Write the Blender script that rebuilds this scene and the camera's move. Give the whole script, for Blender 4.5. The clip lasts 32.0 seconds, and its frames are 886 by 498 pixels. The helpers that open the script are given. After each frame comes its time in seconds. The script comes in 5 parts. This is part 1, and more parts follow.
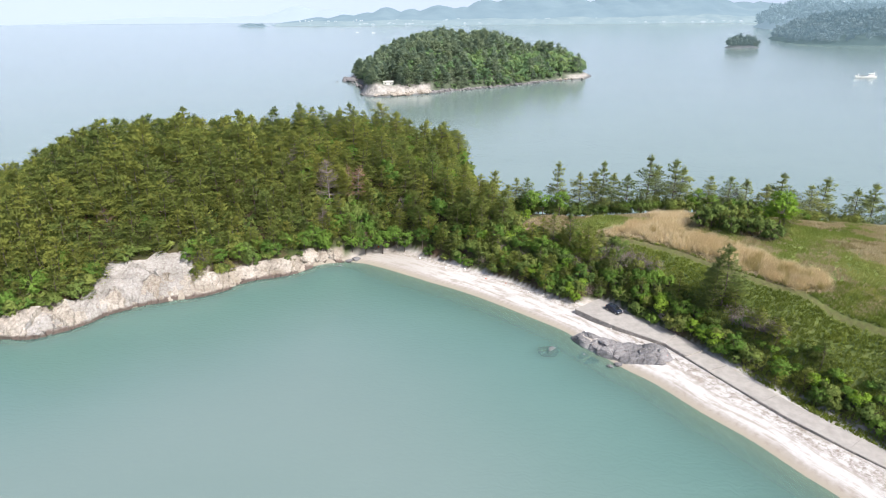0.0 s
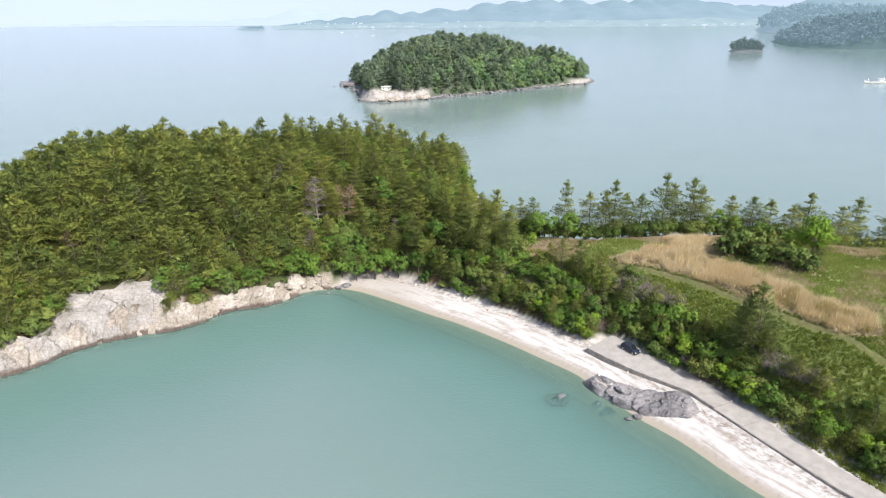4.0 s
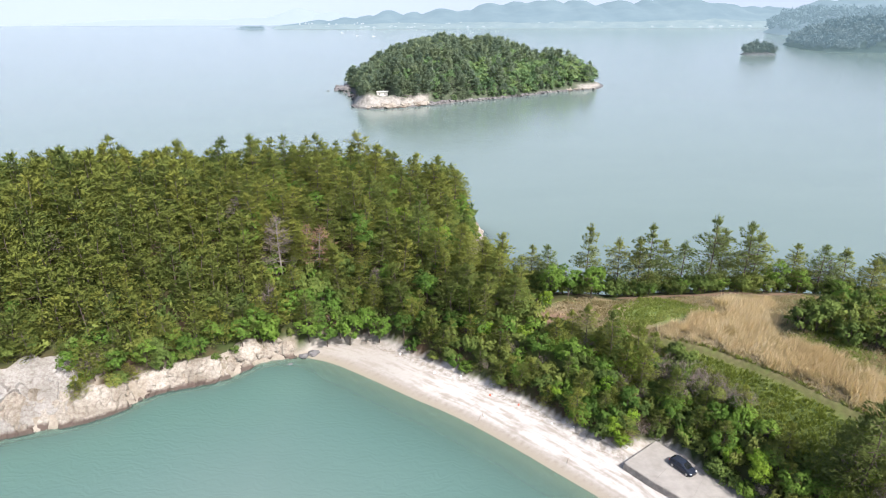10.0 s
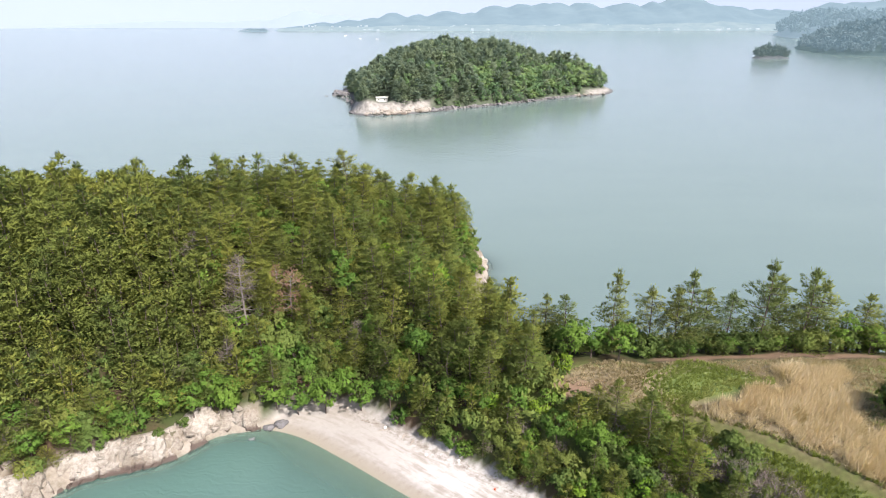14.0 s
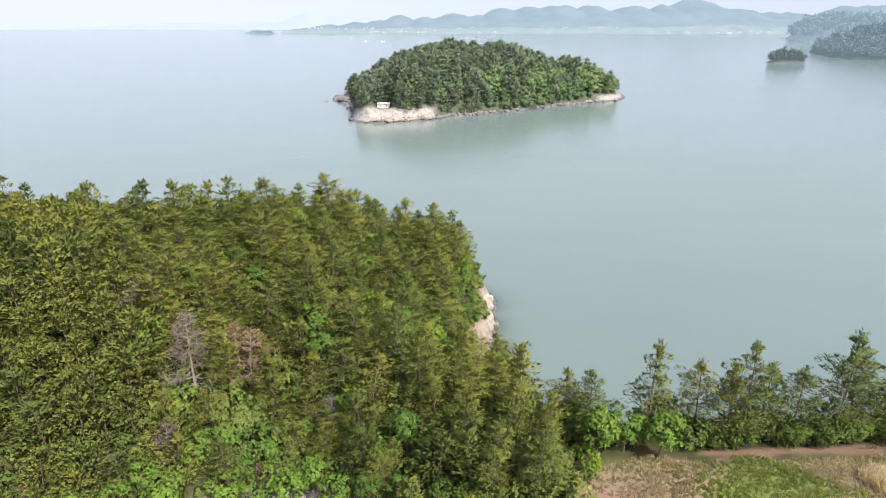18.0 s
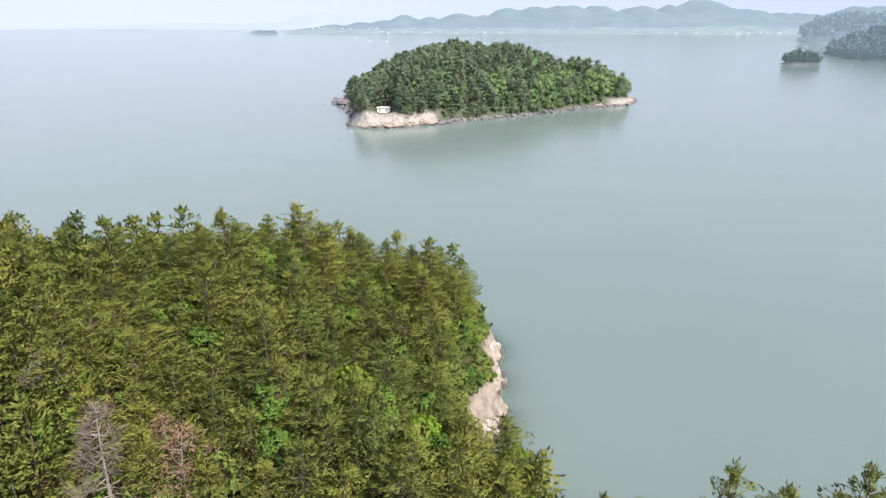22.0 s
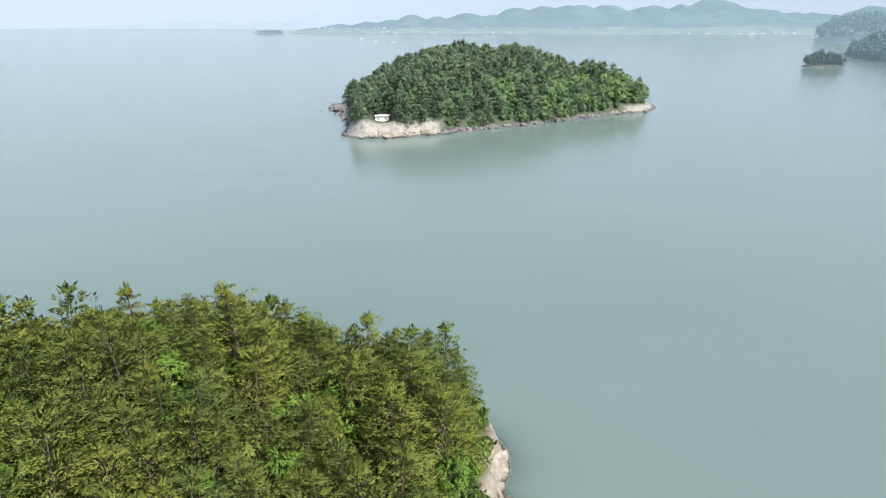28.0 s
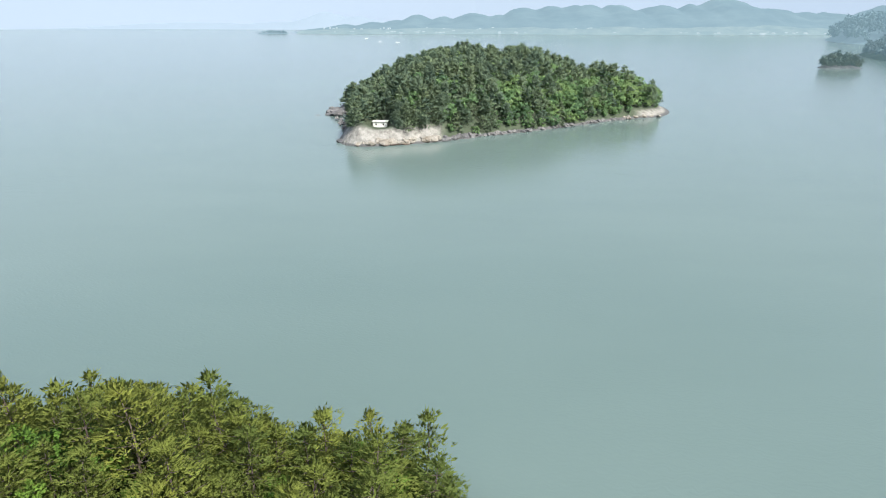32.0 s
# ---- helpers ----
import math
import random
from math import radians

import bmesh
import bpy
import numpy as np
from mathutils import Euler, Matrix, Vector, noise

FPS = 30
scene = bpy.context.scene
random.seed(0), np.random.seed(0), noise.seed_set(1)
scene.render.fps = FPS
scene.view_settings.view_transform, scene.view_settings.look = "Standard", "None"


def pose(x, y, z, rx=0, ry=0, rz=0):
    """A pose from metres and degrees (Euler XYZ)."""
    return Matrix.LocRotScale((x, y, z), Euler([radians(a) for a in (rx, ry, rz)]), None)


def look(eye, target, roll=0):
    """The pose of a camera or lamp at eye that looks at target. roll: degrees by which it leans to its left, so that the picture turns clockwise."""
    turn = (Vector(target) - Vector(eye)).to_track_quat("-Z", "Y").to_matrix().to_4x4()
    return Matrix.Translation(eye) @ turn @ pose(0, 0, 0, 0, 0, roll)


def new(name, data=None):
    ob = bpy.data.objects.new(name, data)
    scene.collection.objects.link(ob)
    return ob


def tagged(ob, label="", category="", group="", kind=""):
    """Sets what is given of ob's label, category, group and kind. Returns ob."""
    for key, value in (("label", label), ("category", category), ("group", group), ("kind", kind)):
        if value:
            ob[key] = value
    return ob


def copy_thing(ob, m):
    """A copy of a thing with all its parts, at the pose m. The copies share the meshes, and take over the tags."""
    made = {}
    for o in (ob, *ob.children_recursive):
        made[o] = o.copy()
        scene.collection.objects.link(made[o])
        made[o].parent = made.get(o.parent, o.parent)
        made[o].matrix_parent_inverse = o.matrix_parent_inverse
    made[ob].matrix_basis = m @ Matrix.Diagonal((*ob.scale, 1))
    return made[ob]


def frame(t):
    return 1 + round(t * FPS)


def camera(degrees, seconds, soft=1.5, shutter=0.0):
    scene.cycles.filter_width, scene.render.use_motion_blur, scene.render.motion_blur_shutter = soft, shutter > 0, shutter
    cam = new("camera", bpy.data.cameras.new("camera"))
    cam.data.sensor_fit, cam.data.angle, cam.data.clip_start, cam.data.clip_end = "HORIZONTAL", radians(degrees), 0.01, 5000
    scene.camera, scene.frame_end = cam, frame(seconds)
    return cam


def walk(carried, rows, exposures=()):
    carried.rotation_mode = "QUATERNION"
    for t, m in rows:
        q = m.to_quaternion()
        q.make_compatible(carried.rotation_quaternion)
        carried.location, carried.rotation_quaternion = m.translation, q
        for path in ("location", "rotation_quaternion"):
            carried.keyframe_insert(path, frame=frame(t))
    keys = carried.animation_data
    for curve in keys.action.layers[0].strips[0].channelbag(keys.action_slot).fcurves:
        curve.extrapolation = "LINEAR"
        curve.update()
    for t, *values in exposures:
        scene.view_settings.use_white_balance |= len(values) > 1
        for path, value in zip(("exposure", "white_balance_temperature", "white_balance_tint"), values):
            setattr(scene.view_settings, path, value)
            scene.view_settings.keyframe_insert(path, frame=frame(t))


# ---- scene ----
cam = camera(72, 32.0, soft=1.05)
PATH = [
    (0.0, look((0.00, 0.00, 70.00), (-0.00, 92.83, 32.81), -0.45)),
    (1.0, look((0.17, 2.69, 70.08), (0.18, 95.55, 32.97), -0.46)),
    (2.0, look((0.29, 6.48, 70.29), (0.32, 99.39, 33.30), -0.45)),
    (3.0, look((0.44, 10.94, 70.45), (0.48, 103.89, 33.57), -0.40)),
    (6.0, look((1.45, 27.21, 70.44), (1.40, 120.18, 33.61), -0.34)),
    (7.0, look((1.97, 33.17, 70.30), (1.81, 126.12, 33.44), -0.36)),
    (8.0, look((2.33, 39.08, 70.21), (2.11, 132.05, 33.38), -0.38)),
    (9.0, look((2.58, 45.22, 70.22), (2.33, 138.20, 33.42), -0.26)),
    (10.0, look((2.89, 51.46, 70.11), (2.58, 144.45, 33.33), -0.16)),
    (11.0, look((3.39, 57.60, 69.96), (2.93, 150.61, 33.24), -0.17)),
    (12.0, look((3.88, 63.75, 69.92), (3.23, 156.78, 33.25), -0.14)),
    (13.0, look((4.10, 69.98, 69.53), (3.28, 163.07, 33.01), -0.18)),
    (14.0, look((4.38, 76.07, 69.42), (3.41, 169.19, 33.00), -0.11)),
    (17.0, look((5.45, 93.64, 69.33), (3.74, 186.85, 33.15), 0.02)),
    (18.0, look((5.75, 99.69, 69.19), (3.82, 192.92, 33.09), 0.04)),
    (19.0, look((5.93, 105.99, 68.96), (3.83, 199.24, 32.92), 0.04)),
    (20.0, look((6.16, 111.99, 68.79), (3.85, 205.25, 32.76), 0.04)),
    (21.0, look((6.44, 117.95, 68.86), (3.93, 211.17, 32.76), 0.13)),
    (22.0, look((6.48, 124.23, 68.62), (3.80, 217.46, 32.55), 0.11)),
    (23.0, look((6.65, 130.34, 68.40), (3.74, 223.57, 32.35), 0.11)),
    (24.0, look((6.86, 136.42, 68.34), (3.76, 229.63, 32.28), 0.10)),
    (25.0, look((7.17, 142.13, 68.47), (3.84, 235.34, 32.42), 0.10)),
    (28.0, look((8.29, 158.51, 69.19), (4.41, 251.67, 33.04), 0.14)),
    (29.0, look((8.51, 164.47, 69.15), (4.43, 257.61, 32.96), 0.12)),
    (30.0, look((8.78, 170.43, 69.16), (4.50, 263.55, 32.96), 0.13)),
    (31.0, look((9.74, 176.41, 68.99), (5.16, 269.52, 32.79), 0.15)),
    (32.0, look((10.07, 181.79, 68.89), (5.22, 274.91, 32.75), 0.09)),
]
EXPOSURES = [(0.0, 0.77, 6250, 13), (12.0, 0.81, 6350, 14), (18.0, 0.81, 6550, 18), (25.0, 0.67, 6400, 16), (29.0, 0.6, 6250, 7), (32.0, 0.57, 6200, 6)]
walk(cam, PATH, EXPOSURES)

# ---- sky and sun ----
SUN_ELEVATION, SUN_AZIMUTH = 48.0, 140.0   # azimuth in degrees, clockwise from +y
world = bpy.data.worlds.new("sky")
scene.world = world
world.use_nodes = True
wn, wl = world.node_tree.nodes, world.node_tree.links
sky = wn.new("ShaderNodeTexSky")
sky.sky_type, sky.sun_disc = "NISHITA", False
sky.sun_elevation, sky.sun_rotation = radians(SUN_ELEVATION), radians(SUN_AZIMUTH)
sky.air_density, sky.dust_density, sky.ozone_density = 1.0, 3.5, 1.0
wl.new(sky.outputs[0], wn["Background"].inputs[0])
wn["Background"].inputs[1].default_value = 0.13
sun = new("sun", bpy.data.lights.new("sun", "SUN"))
sun.data.energy, sun.data.angle, sun.data.color = 4.0, radians(0.6), (1.0, 0.95, 0.87)
az, el = radians(SUN_AZIMUTH), radians(SUN_ELEVATION)
sun.matrix_world = look((math.sin(az) * math.cos(el) * 300, math.cos(az) * math.cos(el) * 300, math.sin(el) * 300), (0, 0, 0))

# ---- materials ----


def nodes_of(name):
    m = bpy.data.materials.new(name)
    m.use_nodes = True
    return m, m.node_tree.nodes, m.node_tree.links, m.node_tree.nodes["Principled BSDF"]


def coords(n, l, scale=1.0):
    geo = n.new("ShaderNodeNewGeometry")
    vm = n.new("ShaderNodeVectorMath")
    vm.operation = "SCALE"
    vm.inputs["Scale"].default_value = scale
    l.new(geo.outputs["Position"], vm.inputs[0])
    return vm.outputs[0]


def noise_node(n, l, scale, detail=4.0, rough=0.6, vec=None):
    t = n.new("ShaderNodeTexNoise")
    t.inputs["Scale"].default_value, t.inputs["Detail"].default_value, t.inputs["Roughness"].default_value = scale, detail, rough
    l.new(vec if vec is not None else coords(n, l), t.inputs["Vector"])
    return t.outputs["Fac"]


def ramp(n, l, fac, stops):
    r = n.new("ShaderNodeValToRGB")
    while len(r.color_ramp.elements) < len(stops):
        r.color_ramp.elements.new(0.5)
    for e, (p, c) in zip(r.color_ramp.elements, stops):
        e.position, e.color = p, (*c, 1)
    l.new(fac, r.inputs[0])
    return r.outputs[0]


def mix(n, l, fac, a, b, mode="MIX"):
    m = n.new("ShaderNodeMix")
    m.data_type, m.blend_type = "RGBA", mode
    for value, socket in ((fac, m.inputs[0]), (a, m.inputs[6]), (b, m.inputs[7])):
        if isinstance(value, (int, float)):
            socket.default_value = value
        elif isinstance(value, tuple):
            socket.default_value = (*value, 1)
        else:
            l.new(value, socket)
    return m.outputs[2]


def maths(n, l, op, a, b=0.0, clamp=False):
    m = n.new("ShaderNodeMath")
    m.operation, m.use_clamp = op, clamp
    for value, socket in ((a, m.inputs[0]), (b, m.inputs[1])):
        if isinstance(value, (int, float)):
            socket.default_value = value
        else:
            l.new(value, socket)
    return m.outputs[0]


def attribute(n, name):
    a = n.new("ShaderNodeAttribute")
    a.attribute_name = name
    return a.outputs["Fac"]


def bump(n, l, bsdf, height, strength, distance):
    b = n.new("ShaderNodeBump")
    b.inputs["Strength"].default_value, b.inputs["Distance"].default_value = strength, distance
    l.new(height, b.inputs["Height"])
    l.new(b.outputs[0], bsdf.inputs["Normal"])


def plain(name, colour, rough=0.6, metal=0.0, vary=0.12, scale=3.0, bump_d=0.01):
    """A surface of one base colour, with stains and a fine grain."""
    m, n, l, b = nodes_of(name)
    f = noise_node(n, l, scale, 6)
    dark = tuple(c * (1 - vary) for c in colour)
    light = tuple(min(1, c * (1 + vary)) for c in colour)
    l.new(ramp(n, l, f, [(0.3, dark), (0.7, light)]), b.inputs["Base Color"])
    b.inputs["Roughness"].default_value, b.inputs["Metallic"].default_value = rough, metal
    if bump_d:
        bump(n, l, b, noise_node(n, l, scale * 6, 3), 0.5, bump_d)
    return m


def foliage(name, stops, through_light=0.3, sheen=0.55, round_=0.7, grain=0.1):
    """Leaves whose tint varies from plant to plant, in drifts over the hill and from blade to blade; their shading follows the tuft that they belong to."""
    m, n, l, b = nodes_of(name)
    info = n.new("ShaderNodeObjectInfo")
    geo = n.new("ShaderNodeNewGeometry")
    each = maths(n, l, "FRACT", maths(n, l, "ADD", info.outputs["Random"], attribute(n, "tint")))
    drift = noise_node(n, l, 0.045, 2)
    f = maths(n, l, "ADD", maths(n, l, "MULTIPLY", each, 0.58), maths(n, l, "MULTIPLY", geo.outputs["Random Per Island"], grain))
    f = maths(n, l, "ADD", f, maths(n, l, "MULTIPLY", maths(n, l, "SUBTRACT", drift, 0.36), 0.9), True)
    colour = ramp(n, l, f, stops)
    l.new(colour, b.inputs["Base Color"])
    b.inputs["Roughness"].default_value = sheen
    b.inputs["Specular IOR Level"].default_value = 0.08
    tr = n.new("ShaderNodeBsdfTranslucent")
    l.new(mix(n, l, 1.0, colour, (1.0, 1.0, 0.55), "MULTIPLY"), tr.inputs[0])
    if round_:
        tuft = n.new("ShaderNodeAttribute")
        tuft.attribute_name = "tuft"
        turn = n.new("ShaderNodeVectorTransform")
        turn.vector_type, turn.convert_from, turn.convert_to = "NORMAL", "OBJECT", "WORLD"
        l.new(tuft.outputs["Vector"], turn.inputs[0])
        blend = n.new("ShaderNodeMix")
        blend.data_type = "VECTOR"
        blend.inputs[0].default_value = round_
        l.new(geo.outputs["Normal"], blend.inputs[4])
        l.new(turn.outputs[0], blend.inputs[5])
        unit = n.new("ShaderNodeVectorMath")
        unit.operation = "NORMALIZE"
        l.new(blend.outputs[1], unit.inputs[0])
        l.new(unit.outputs[0], b.inputs["Normal"])
    ms = n.new("ShaderNodeMixShader")
    ms.inputs[0].default_value = through_light
    l.new(b.outputs[0], ms.inputs[1])
    l.new(tr.outputs[0], ms.inputs[2])
    l.new(ms.outputs[0], n["Material Output"].inputs[0])
    return m


M_PINE = foliage("pine_needles", [(0.05, (0.108, 0.15, 0.043)), (0.35, (0.172, 0.212, 0.052)), (0.65, (0.228, 0.258, 0.057)), (0.9, (0.278, 0.292, 0.062)), (1.0, (0.285, 0.262, 0.076))], 0.38, 0.75, 0.88, 0.05)
M_DARKPINE = foliage("dark_pine_needles", [(0.1, (0.11, 0.155, 0.052)), (0.5, (0.175, 0.21, 0.06)), (1.0, (0.285, 0.30, 0.078))], 0.32, 0.7, 0.85)
M_LEAF = foliage("broad_leaves", [(0.1, (0.085, 0.165, 0.034)), (0.5, (0.14, 0.245, 0.042)), (1.0, (0.20, 0.305, 0.054))], 0.28, 0.6, 0.8)
M_BRIGHT = foliage("young_leaves", [(0.1, (0.15, 0.265, 0.03)), (0.6, (0.215, 0.34, 0.038)), (1.0, (0.285, 0.395, 0.055))], 0.32, 0.55)
M_SHRUB = foliage("shrub_leaves", [(0.1, (0.08, 0.13, 0.034)), (0.5, (0.145, 0.20, 0.05)), (0.85, (0.215, 0.24, 0.06)), (1.0, (0.27, 0.25, 0.085))], 0.18, 0.7)
M_DEAD = foliage("dead_needles", [(0.1, (0.15, 0.092, 0.06)), (0.6, (0.245, 0.155, 0.10)), (1.0, (0.32, 0.22, 0.15))], 0.15)
M_TWIG = foliage("bare_twigs", [(0.1, (0.13, 0.105, 0.085)), (1.0, (0.26, 0.22, 0.19))], 0.05, 0.55, 0)
M_REED = foliage("dry_reeds", [(0.1, (0.36, 0.31, 0.16)), (0.32, (0.52, 0.415, 0.26)), (0.6, (0.60, 0.49, 0.335)), (1.0, (0.74, 0.665, 0.55))], 0.45, 0.85, 0)
M_GRASS = foliage("green_grass", [(0.1, (0.16, 0.215, 0.05)), (0.45, (0.235, 0.285, 0.08)), (0.72, (0.35, 0.36, 0.14)), (1.0, (0.56, 0.49, 0.30))], 0.38, 0.8, 0)
M_WEED = foliage("lush_weeds", [(0.1, (0.145, 0.19, 0.042)), (0.5, (0.22, 0.265, 0.06)), (0.8, (0.295, 0.32, 0.088)), (1.0, (0.38, 0.365, 0.15))], 0.38, 0.7, 0)
# Both island leaf colours are lifted and blued to paint in air haze.
M_ISLE = foliage("hazed_island_leaves", [(0.05, (0.10, 0.152, 0.118)), (0.4, (0.155, 0.21, 0.142)), (0.8, (0.205, 0.265, 0.158)), (1.0, (0.26, 0.32, 0.172))], 0.3, 0.9)
M_ISLELEAF = foliage("hazed_island_broad_leaves", [(0.05, (0.115, 0.20, 0.11)), (0.5, (0.185, 0.295, 0.13)), (1.0, (0.285, 0.385, 0.16))], 0.35, 0.7)
M_BARK = plain("pine_bark", (0.105, 0.08, 0.065), 0.9, 0, 0.35, 8, 0.02)
M_GREYBARK = plain("dead_bark", (0.21, 0.185, 0.165), 0.9, 0, 0.25, 8, 0.02)


def rock_material(name, low, high, tide=True):
    m, n, l, b = nodes_of(name)
    v = n.new("ShaderNodeTexVoronoi")
    v.feature = "DISTANCE_TO_EDGE"
    v.inputs["Scale"].default_value = 0.45
    warp = n.new("ShaderNodeVectorMath")
    warp.operation = "ADD"
    wn_ = n.new("ShaderNodeTexNoise")
    wn_.inputs["Scale"].default_value = 0.5
    l.new(coords(n, l), wn_.inputs["Vector"])
    l.new(coords(n, l), warp.inputs[0])
    l.new(wn_.outputs["Color"], warp.inputs[1])
    turn = n.new("ShaderNodeMapping")
    turn.inputs["Rotation"].default_value = (0.5, 0.45, 0.6)
    turn.inputs["Scale"].default_value = (0.4, 1.0, 1.5)
    l.new(warp.outputs[0], turn.inputs["Vector"])
    l.new(turn.outputs[0], v.inputs["Vector"])
    crack = ramp(n, l, v.outputs["Distance"], [(0.0, (0, 0, 0)), (0.03, (1, 1, 1))])
    big = noise_node(n, l, 0.16, 6, 0.62)
    fine = noise_node(n, l, 1.8, 7, 0.7)
    base = mix(n, l, ramp(n, l, big, [(0.35, (0, 0, 0)), (0.62, (1, 1, 1))]), low, high)
    base = mix(n, l, ramp(n, l, fine, [(0.36, (0, 0, 0)), (0.58, (1, 1, 1))]), mix(n, l, 1.0, base, (0.66, 0.62, 0.58), "MULTIPLY"), base)
    base = mix(n, l, mix(n, l, 0.5, (1, 1, 1), crack, "MULTIPLY"), mix(n, l, 1.0, base, (0.62, 0.57, 0.53), "MULTIPLY"), base)
    if tide:
        sep = n.new("ShaderNodeSeparateXYZ")
        l.new(coords(n, l), sep.inputs[0])
        wet = maths(n, l, "SUBTRACT", sep.outputs[2], maths(n, l, "MULTIPLY", noise_node(n, l, 0.5, 4), 1.6))
        wetf = ramp(n, l, maths(n, l, "ADD", wet, 0.5, True), [(0.2, (1, 1, 1)), (0.75, (0, 0, 0))])
        base = mix(n, l, wetf, base, (0.085, 0.062, 0.05))
    l.new(base, b.inputs["Base Color"])
    b.inputs["Roughness"].default_value = 0.85
    bump(n, l, b, maths(n, l, "ADD", fine, maths(n, l, "MULTIPLY", crack, 0.15)), 0.8, 0.25)
    return m


M_CLIFF = rock_material("pale_cliff_rock", (0.225, 0.195, 0.155), (0.39, 0.362, 0.318))
M_SLAB = rock_material("whitish_rock", (0.22, 0.207, 0.186), (0.335, 0.323, 0.303))
M_TIPROCK = rock_material("buff_headland_rock", (0.24, 0.21, 0.165), (0.41, 0.375, 0.325))
M_DARKROCK = rock_material("dark_shore_rock", (0.10, 0.10, 0.105), (0.24, 0.235, 0.235), False)
M_CONCRETE = plain("worn_concrete", (0.285, 0.268, 0.243), 0.85, 0, 0.16, 0.6, 0.02)
M_WALLSIDE = plain("stained_concrete", (0.27, 0.245, 0.215), 0.9, 0, 0.4, 0.8, 0.03)


def water_material():
    """Turbid green sea: over the shallows the bed shows through, farther out only the silt."""
    m, n, l, b = nodes_of("sea_water")
    depth = attribute(n, "depth")
    pos = coords(n, l)
    sc = n.new("ShaderNodeVectorMath")
    sc.operation = "MULTIPLY"
    sc.inputs[1].default_value = (0.012, 0.03, 0.03)
    l.new(pos, sc.inputs[0])
    silt = noise_node(n, l, 1.0, 4, 0.55, sc.outputs[0])
    open_sea = mix(n, l, silt, (0.13, 0.181, 0.168), (0.151, 0.204, 0.19))
    bay = mix(n, l, silt, (0.077, 0.15, 0.13), (0.102, 0.178, 0.155))
    colour = mix(n, l, attribute(n, "bay"), open_sea, bay)
    l.new(colour, b.inputs["Base Color"])
    b.inputs["IOR"].default_value = 1.33
    b.inputs["Roughness"].default_value = 0.12
    w1 = n.new("ShaderNodeTexWave")
    w1.bands_direction = "Y"
    w1.inputs["Scale"].default_value, w1.inputs["Distortion"].default_value = 0.24, 14.0
    w1.inputs["Detail"].default_value, w1.inputs["Detail Scale"].default_value = 3.0, 1.4
    l.new(pos, w1.inputs["Vector"])
    rip = n.new("ShaderNodeVectorMath")
    rip.operation = "MULTIPLY"
    rip.inputs[1].default_value = (0.35, 0.9, 1)
    l.new(pos, rip.inputs[0])
    h = maths(n, l, "ADD", maths(n, l, "MULTIPLY", w1.outputs["Fac"], 0.45), noise_node(n, l, 1.0, 5, 0.6, rip.outputs[0]))
    patch = ramp(n, l, noise_node(n, l, 0.02, 3), [(0.35, (0.55, 0.55, 0.55)), (0.66, (1, 1, 1))])
    stir = maths(n, l, "ADD", maths(n, l, "MULTIPLY", attribute(n, "bay"), 1.3), 1.0)
    bump(n, l, b, maths(n, l, "MULTIPLY", maths(n, l, "MULTIPLY", h, patch), stir), 0.42, 0.08)
    tp = n.new("ShaderNodeBsdfTransparent")
    tp.inputs[0].default_value = (0.75, 0.9, 0.85, 1)
    ms = n.new("ShaderNodeMixShader")
    murk = maths(n, l, "SUBTRACT", 1.0, maths(n, l, "POWER", 2.718, maths(n, l, "MULTIPLY", depth, -0.95)), True)
    l.new(maths(n, l, "ADD", maths(n, l, "MULTIPLY", murk, 0.75), 0.25), ms.inputs[0])
    l.new(tp.outputs[0], ms.inputs[1])
    l.new(b.outputs[0], ms.inputs[2])
    l.new(ms.outputs[0], n["Material Output"].inputs[0])
    return m


